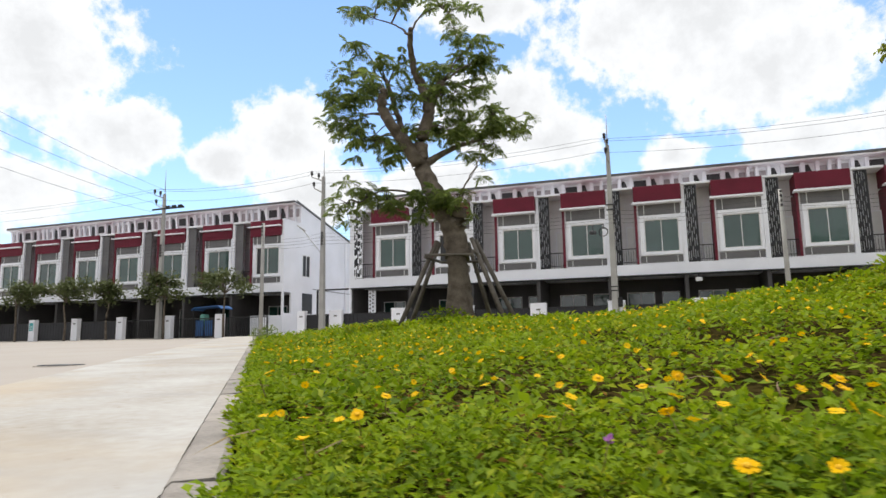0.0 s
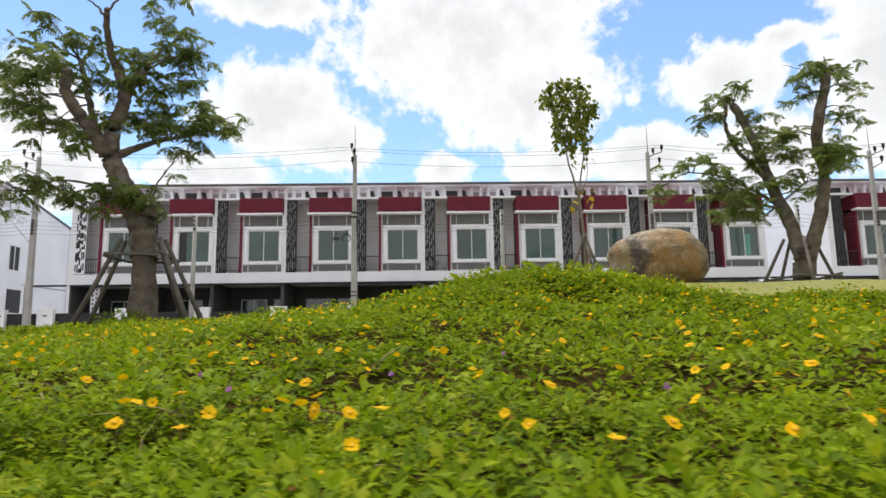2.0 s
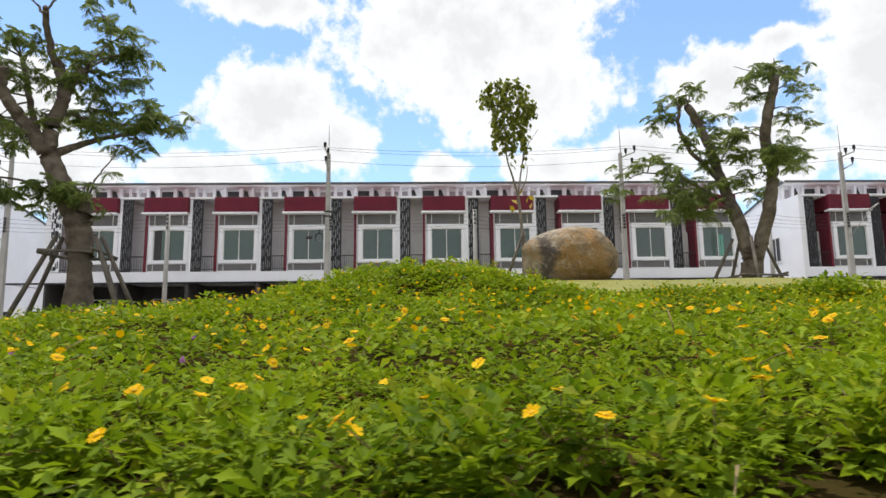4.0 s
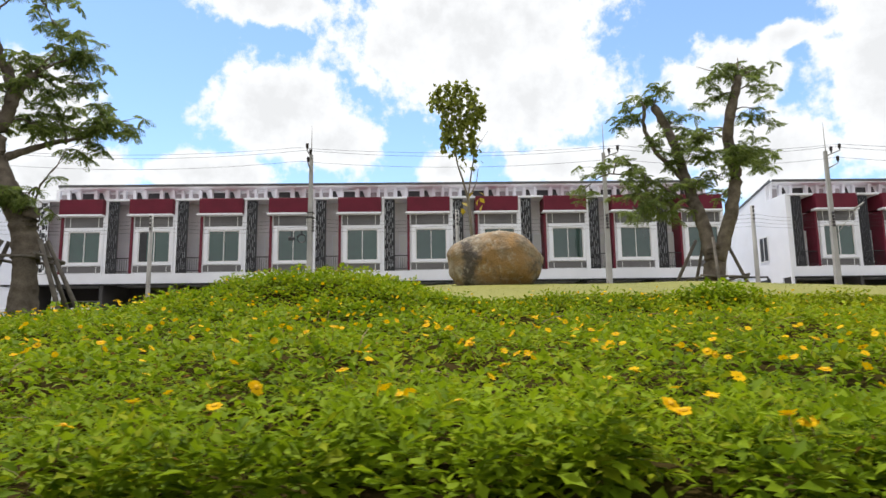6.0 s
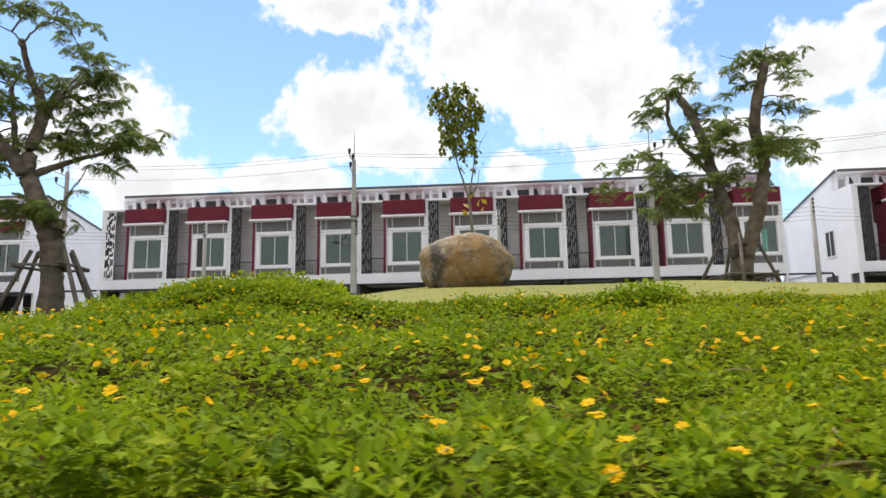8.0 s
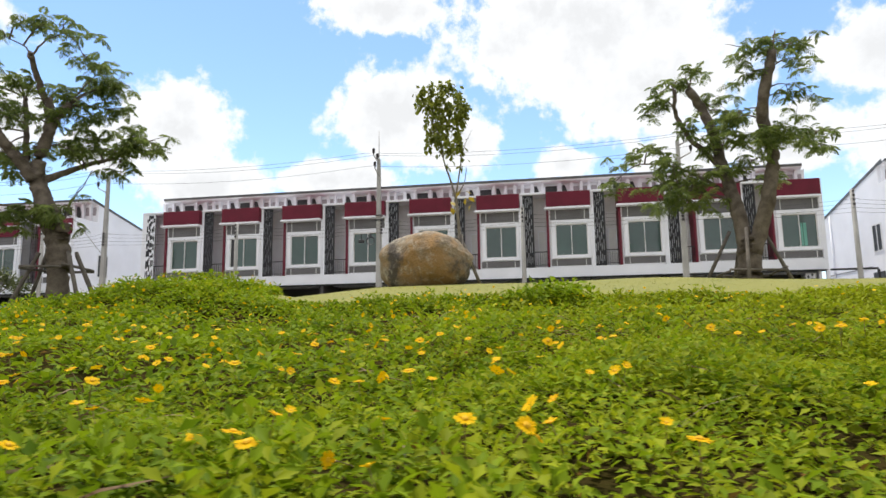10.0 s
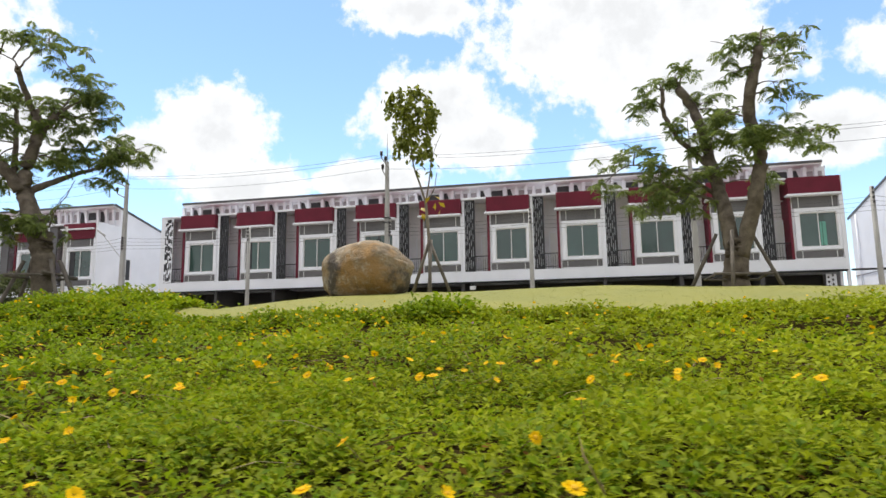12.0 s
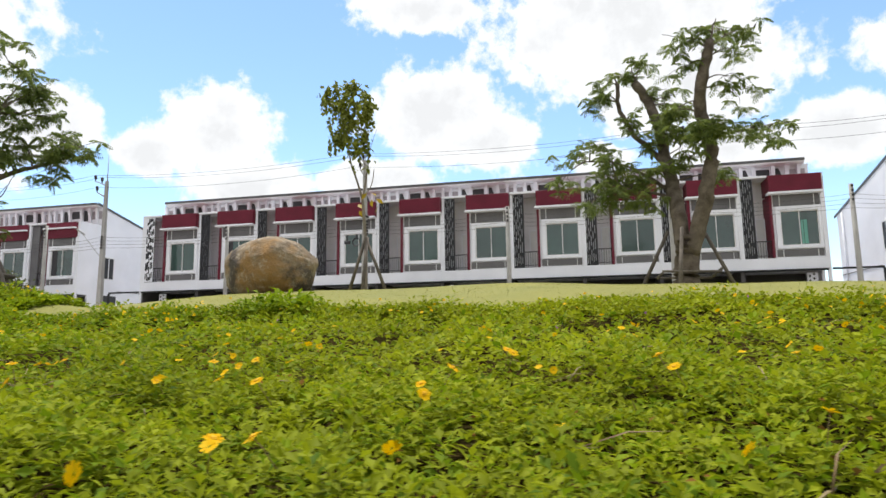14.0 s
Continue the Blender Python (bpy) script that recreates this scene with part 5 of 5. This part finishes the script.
def power_pole(x, side, cross=False):
    """A tapering square concrete pole with bracket arms, insulators and a lightning rod."""
    T = thing("power_pole", "tall grey concrete power pole with insulators and rod", "power pole", "power poles", at=pose(x, YP, GROUND))
    bm = bmesh.new()
    a, b, H = 0.16, 0.085, 9.55
    v0 = [bm.verts.new((sx * a, sy * a, -0.2)) for sx, sy in ((-1, -1), (1, -1), (1, 1), (-1, 1))]
    v1 = [bm.verts.new((sx * b, sy * b, H)) for sx, sy in ((-1, -1), (1, -1), (1, 1), (-1, 1))]
    bm.faces.new(v1)
    for k in range(4):
        bm.faces.new((v0[k], v0[(k + 1) % 4], v1[(k + 1) % 4], v1[k]))
    bmesh.ops.bevel(bm, geom=[e for e in bm.edges if abs(e.verts[0].co.z - e.verts[1].co.z) > 1], offset=0.02, segments=1, affect="EDGES")
    part("shaft", bm, M_CONC, T)
    bm = bmesh.new()
    tube(bm, [(0.03, 0, H - 0.1), (0.02, 0, H + 1.65)], [0.028, 0.014], 6)
    part("lightning_rod", bm, M_CONC, T)
    for z, reach in ((H - 0.15, 0.78), (H - 0.85, 0.62)):
        bm = bmesh.new()
        tube(bm, [(0, -0.06, z - 0.15), (side * 0.25, -0.06, z - 0.02), (side * reach, -0.06, z + 0.18)], [0.045, 0.04, 0.035], 6)
        arm = part("bracket_arm", bm, M_CONC, T)
        for d in ((0.3, reach) if z > H - 0.5 else (reach,)):
            bm = bmesh.new()
            zz = z + 0.02 + 0.18 * (d - 0.25) / (reach - 0.25)
            tube(bm, [(side * d, -0.06, zz), (side * d, -0.06, zz + 0.12), (side * d, -0.06, zz + 0.13), (side * d, -0.06, zz + 0.26), (side * d, -0.06, zz + 0.27), (side * d, -0.06, zz + 0.36)], [0.03, 0.04, 0.085, 0.07, 0.095, 0.06], 8)
            part("insulator", bm, M_CERAMIC, arm)
    for k in range(5):
        bm = bmesh.new()
        z = 5.35 + 0.17 * k
        tube(bm, [(0, -0.15, z), (0, -0.15, z + 0.04), (0, -0.15, z + 0.05), (0, -0.15, z + 0.09), (0, -0.15, z + 0.12)], [0.05, 0.075, 0.05, 0.075, 0.05], 8)
        part("spool", bm, M_CERAMIC, T)
    if cross:
        part("switch_bar", boxes((-0.9, 1.7, -0.12, -0.02, H - 1.05, H - 0.95), bevel=0.01), M_DARK, T, "dark crossarm with switchgear")
        for x0 in (0.5, 1.0, 1.5):
            part("switch", boxes((x0 - 0.28, x0 + 0.05, -0.14, 0.0, H - 0.94, H - 0.82), bevel=0.02), M_DARK, T)
    if x == -2.3:
        part("meter_box", boxes((-0.17, 0.17, -0.32, -0.16, 1.15, 1.62), bevel=0.02), M_DARK, T, "dark meter box strapped to the pole")
        for z in (1.95, 2.15, 6.1, 6.35):
            part("strap", boxes((-0.17, 0.17, -0.17, 0.17, z, z + 0.05)), M_DARK, T)
    if x in (-19.0, 25.7):
        bm = bmesh.new()
        tube(bm, [(side * 0.08, -0.12, 4.9), (side * 1.1, -0.5, 6.3)], [0.02, 0.018], 6)
        arm = part("lamp_arm", bm, M_CONC, T)
        bm = bmesh.new()
        tube(bm, [(side * 0.95, -0.45, 6.2), (side * 1.4, -0.6, 6.55)], [0.055, 0.045], 6)
        part("lamp_head", bm, M_CONC, arm)
    return T


POLES = [(-31.0, -1), (-19.0, -1), (-2.3, -1), (13.5, 1), (25.7, 1)]
for x, side in POLES:
    pole = power_pole(x, side, x == -31.0)
    if x == -2.3:
        pole.matrix_world = pose(x, YP, GROUND, 0, 0, 80)


def low_post(x, top):
    T = thing("service_post", "slim pale concrete service post with cable spools", "service post", "service posts", at=pose(x, YP, GROUND))
    bm = bmesh.new()
    H = top - GROUND
    tube(bm, [(0, 0, -0.2), (0, 0, H * 0.5), (0, 0, H)], [0.13, 0.115, 0.095], 10, cap=True)
    part("shaft", bm, M_CONC, T)
    for k in range(4):
        bm = bmesh.new()
        z = H - 0.15 - 0.22 * k
        tube(bm, [(0, -0.14, z), (0, -0.14, z + 0.03), (0, -0.14, z + 0.06), (0, -0.14, z + 0.1)], [0.04, 0.065, 0.045, 0.065], 8)
        part("spool", bm, M_CERAMIC, T)
    return T


POSTS = [(-23.2, 7.9), (-10.65, 7.2), (5.5, 7.35), (21.4, 7.45)]
for x, top in POSTS:
    low_post(x, top)


def wire(a, b, sag, r=0.0085):
    bm = bmesh.new()
    a, b = Vector(a), Vector(b)
    n = 14
    tube(bm, [a.lerp(b, k / n) - Vector((0, 0, sag * 4 * (k / n) * (1 - k / n))) for k in range(n + 1)], [r] * (n + 1), 4, cap=False)
    me = bpy.data.meshes.new("overhead_wire")
    bm.to_mesh(me)
    bm.free()
    return tagged(obj("overhead_wire", me, M_WIRE), "thin black overhead wire strung between poles", "wire", "overhead wires")


top = GROUND + 9.55
ends = [-60.0] + [p[0] for p in POLES] + [42.0]
for x0, x1 in zip(ends, ends[1:]):
    s0 = -1 if x0 < 5 else 1
    s1 = -1 if x1 < 5 else 1
    wire((x0 + 0.78 * s0, YP - 0.06, top + 0.4), (x1 + 0.78 * s1, YP - 0.06, top + 0.4), 0.35)
    wire((x0 + 0.3 * s0, YP - 0.06, top + 0.25), (x1 + 0.3 * s1, YP - 0.06, top + 0.25), 0.4)
    wire((x0 + 0.62 * s0, YP - 0.06, top - 0.35), (x1 + 0.62 * s1, YP - 0.06, top - 0.35), 0.4)
low = sorted([-60.0] + [p[0] for p in POLES] + [p[0] for p in POSTS] + [42.0])
for k in range(4):
    for x0, x1 in zip(low, low[1:]):
        wire((x0, YP - 0.2, GROUND + 5.4 + 0.22 * k), (x1, YP - 0.2, GROUND + 5.4 + 0.22 * k), 0.12 + 0.03 * k, 0.0065)
for k in range(4):
    wire((-31.0, YP, top + 0.3 - 0.55 * k), (-20.5 - 0.6 * k, 2.0, top + 0.5 - 0.6 * k), 0.5 + 0.1 * k)

# ---- forecourts ----
def gate_pillar(x, w=0.26):
    T = thing("gate_pillar", "white rendered gate pillar with a flat cap", "gate pillar", "gate pillars", at=pose(x, YP + 0.45, GROUND))
    part("shaft", boxes((-w, w, -0.16, 0.16, -0.05, 1.46), bevel=0.012), M_WHITE, T)
    part("number_plate", boxes((-0.1, 0.12, -0.175, -0.16, 1.12, 1.2)), M_GREY, T)
    part("cap", boxes((-w - 0.02, w + 0.02, -0.18, 0.18, 1.46, 1.5), bevel=0.008), M_WHITE, T)
    return T


def gate(x0, w, barred):
    T = thing("driveway_gate", "dark metal sliding driveway gate", "gate", "driveway gates", at=pose(x0, YP + 0.5, GROUND))
    part("gate_frame", boxes((0, w, -0.03, 0.03, 0.05, 0.11), (0, w, -0.03, 0.03, 1.22, 1.28), (0, 0.06, -0.03, 0.03, 0.11, 1.22), (w - 0.06, w, -0.03, 0.03, 0.11, 1.22)), M_DARK, T)
    if not barred:
        part("panel", boxes((0.06, w - 0.06, -0.01, 0.01, 0.11, 1.22)), M_SCREEN, T)
    n = 12 if not barred else 20
    for k in range(n):
        x = 0.1 + (w - 0.2) * k / (n - 1)
        part("bar", boxes((x - 0.015, x + 0.015, -0.025, -0.011, 0.11, 1.22)), M_DARK, T)
    return T


def sliding(row, offset, barred_from):
    for i, h in enumerate(row):
        x = h.matrix_basis.translation.x + offset
        gate_pillar(x, 0.28 if row is row_a else 0.42)
        gate(x + 0.46, 3.06, i >= barred_from)


sliding(row_a, 1.45, 4)
sliding(row_b, 0.5, 99)
sliding(row_c, 0.5, 99)


def sign_plate(x):
    T = thing("notice_sign", "small teal notice fixed to a white gate pillar", "sign", at=pose(x, YP + 0.27, GROUND))
    part("plate", boxes((-0.17, 0.17, -0.02, 0.0, 0.75, 1.3), bevel=0.006), M_SIGN, T)
    for k in range(3):
        part("text_bar", boxes((-0.11, 0.11, -0.026, -0.021, 0.84 + 0.1 * k, 0.88 + 0.1 * k)), M_ALU, T)


sign_plate(-42.55)


def street_tree(x, y, seed, high, wide):
    r = random.Random(seed)
    T = thing("street_tree", "small round-headed street tree before the terrace", "tree", "street trees", at=pose(x, y, GROUND))
    bm = bmesh.new()
    tube(bm, curve_points([(0, 0, -0.1), (r.uniform(-0.1, 0.1), 0, 1.2), (r.uniform(-0.2, 0.2), 0, 2.4), (r.uniform(-0.2, 0.2), 0, high)], 4), [0.09 - 0.005 * k for k in range(13)], 7, 0.05, seed)
    part("trunk", bm, M_BARK, T)
    heads = []
    for k in range(9):
        c = Vector((r.uniform(-1.35, 1.35) * wide, r.uniform(-0.8, 0.8), high - 0.45 + r.uniform(-0.65, 0.5)))
        heads.append(c)
        bm = bmesh.new()
        tube(bm, [(0, 0, high - 1.3), c * 0.5 + Vector((0, 0, high * 0.42)), c], [0.045, 0.03, 0.015], 5, 0.03, k)
        part("limb", bm, M_BARK, T)
    pos = np.array([tuple(heads[i % 9] + Vector((r.gauss(0, 0.32), r.gauss(0, 0.3), r.gauss(0, 0.22)))) for i in range(1700)])
    n = len(pos)
    F = frames(pos, NP.uniform(0, 6.28, n), NP.normal(0.1, 0.5, n), NP.normal(0, 0.5, n), NP.uniform(0.16, 0.3, n))
    obj("crown", scatter_mesh("crown", SMALL_V, SMALL_F, F), M_STREETLEAF, T, "clumped dark green crown")


for i, (x, h, w) in enumerate(((-47.2, 3.6, 1.3), (-43.2, 3.8, 1.4), (-38.6, 3.9, 1.4), (-34.9, 3.7, 1.2), (-30.2, 3.9, 0.9), (-25.6, 4.0, 1.2))):
    street_tree(x, YP - 0.4, 40 + i, h, w)


def tarp_cart():
    T = thing("covered_cart", "parked cart under a blue tarpaulin behind the gate", "cart", at=pose(-27.9, 34.3, GROUND))
    bm = bmesh.new()
    prism(bm, [(-1.15, 1.85), (-0.9, 2.0), (0.9, 2.08), (1.2, 1.9), (1.18, 1.84), (0.9, 2.02), (-0.9, 1.94), (-1.13, 1.79)], "y", -0.6, 0.6)
    part("tarpaulin", bm, M_BLUE, T, "blue tarpaulin roof")
    for x in (-1.0, 1.05):
        for y in (-0.5, 0.5):
            bm = bmesh.new()
            tube(bm, [(x, y, 0), (x, y, 1.9)], [0.025, 0.025], 6)
            part("post", bm, M_DARK, T)
    part("bed", boxes((-1.0, 1.05, -0.5, 0.5, 0.42, 0.52), bevel=0.01), M_DARK, T)
    for x0 in (-0.75, -0.05):
        part("side_cloth", boxes((x0, x0 + 0.6, -0.6, -0.5, 0.15, 1.15), bevel=0.03), M_BLUE, T)
    part("bundle", boxes((-0.6, -0.2, -0.45, 0.1, 0.52, 1.55), bevel=0.08), M_CURTAIN, T, "pale bundle")
    for x in (-0.7, 0.75):
        for y in (-0.5, 0.42):
            bm = bmesh.new()
            prism(bm, [(x + 0.22 * math.cos(a * math.pi / 8), 0.22 + 0.22 * math.sin(a * math.pi / 8)) for a in range(16)], "y", y, y + 0.08)
            part("wheel", bm, M_DARK, T)


tarp_cart()


def carport_frame(x0, x1):
    """A light black frame that carries the end of the carport edge."""
    T = thing("carport_frame", "thin black metal carport frame beside the end house", "carport", "carport frames", at=pose(0, FRONT, BASE))
    part("edge_bar", boxes((x0, x1, -0.1, -0.02, 2.82, 2.92)), M_DARK, T)
    post = x0 if abs(x0) > abs(x1) else x1
    part("post", boxes((post - 0.05, post + 0.05, -0.11, -0.01, -0.1, 2.82)), M_DARK, T)


carport_frame(-21.2, -18.95)
carport_frame(21.4, 23.7)
gate_pillar(-20.6)
gate(-20.3, 1.9, False)


def flood_lamp(x, z):
    T = thing("flood_lamp", "small white flood lamp hung under the carport edge", "lamp", at=pose(x, FRONT - 0.08, z))
    part("housing", boxes((-0.17, 0.17, -0.08, 0.05, -0.11, 0.1), bevel=0.02), M_ALU, T)
    part("hanger", boxes((-0.03, 0.03, -0.01, 0.03, 0.1, BASE + 2.86 - z)), M_DARK, T)


flood_lamp(1.82, 3.55)


def drain_cover(x, y):
    T = thing("drain_cover", "dark round iron drain cover set in the road", "drain cover", at=pose(x, y, float(street(y)) - 0.1))
    bm = bmesh.new()
    tube(bm, [(0, 0, -0.02), (0, 0, 0.006)], [0.36, 0.35], 20)
    part("rim", bm, M_ROAD, T)
    bm = bmesh.new()
    tube(bm, [(0, 0, 0.0), (0, 0, 0.014)], [0.3, 0.3], 20)
    part("lid", bm, M_DARK, T)


drain_cover(-8.3, 7.0)


def cable_coil(x, z):
    """Spare cable left coiled on the low wires beside a pole."""
    T = thing("cable_coil", "black coil of spare cable hung on the low wires", "cable coil", at=pose(x, YP - 0.2, z))
    bm = bmesh.new()
    n = 20
    for k in range(3):
        r = 0.2 + 0.015 * k
        tube(bm, [(r * math.cos(6.283 * i / n), -0.015 * k, r * math.sin(6.283 * i / n)) for i in range(n + 1)], [0.016] * (n + 1), 5, cap=False)
    part("coil", bm, M_WIRE, T)
    part("tie", boxes((-0.03, 0.03, -0.06, 0.03, 0.16, 0.42), bevel=0.006), M_WIRE, T)


def splice_box(x, z):
    T = thing("splice_box", "small black splice box on the low wires", "splice box", at=pose(x, YP - 0.2, z))
    part("body", boxes((-0.16, 0.16, -0.06, 0.06, -0.09, 0.09), bevel=0.02), M_WIRE, T)
    part("hanger", boxes((-0.02, 0.02, -0.02, 0.02, 0.09, 0.4)), M_WIRE, T)


cable_coil(-2.7, 5.86)
splice_box(-3.23, 5.86)
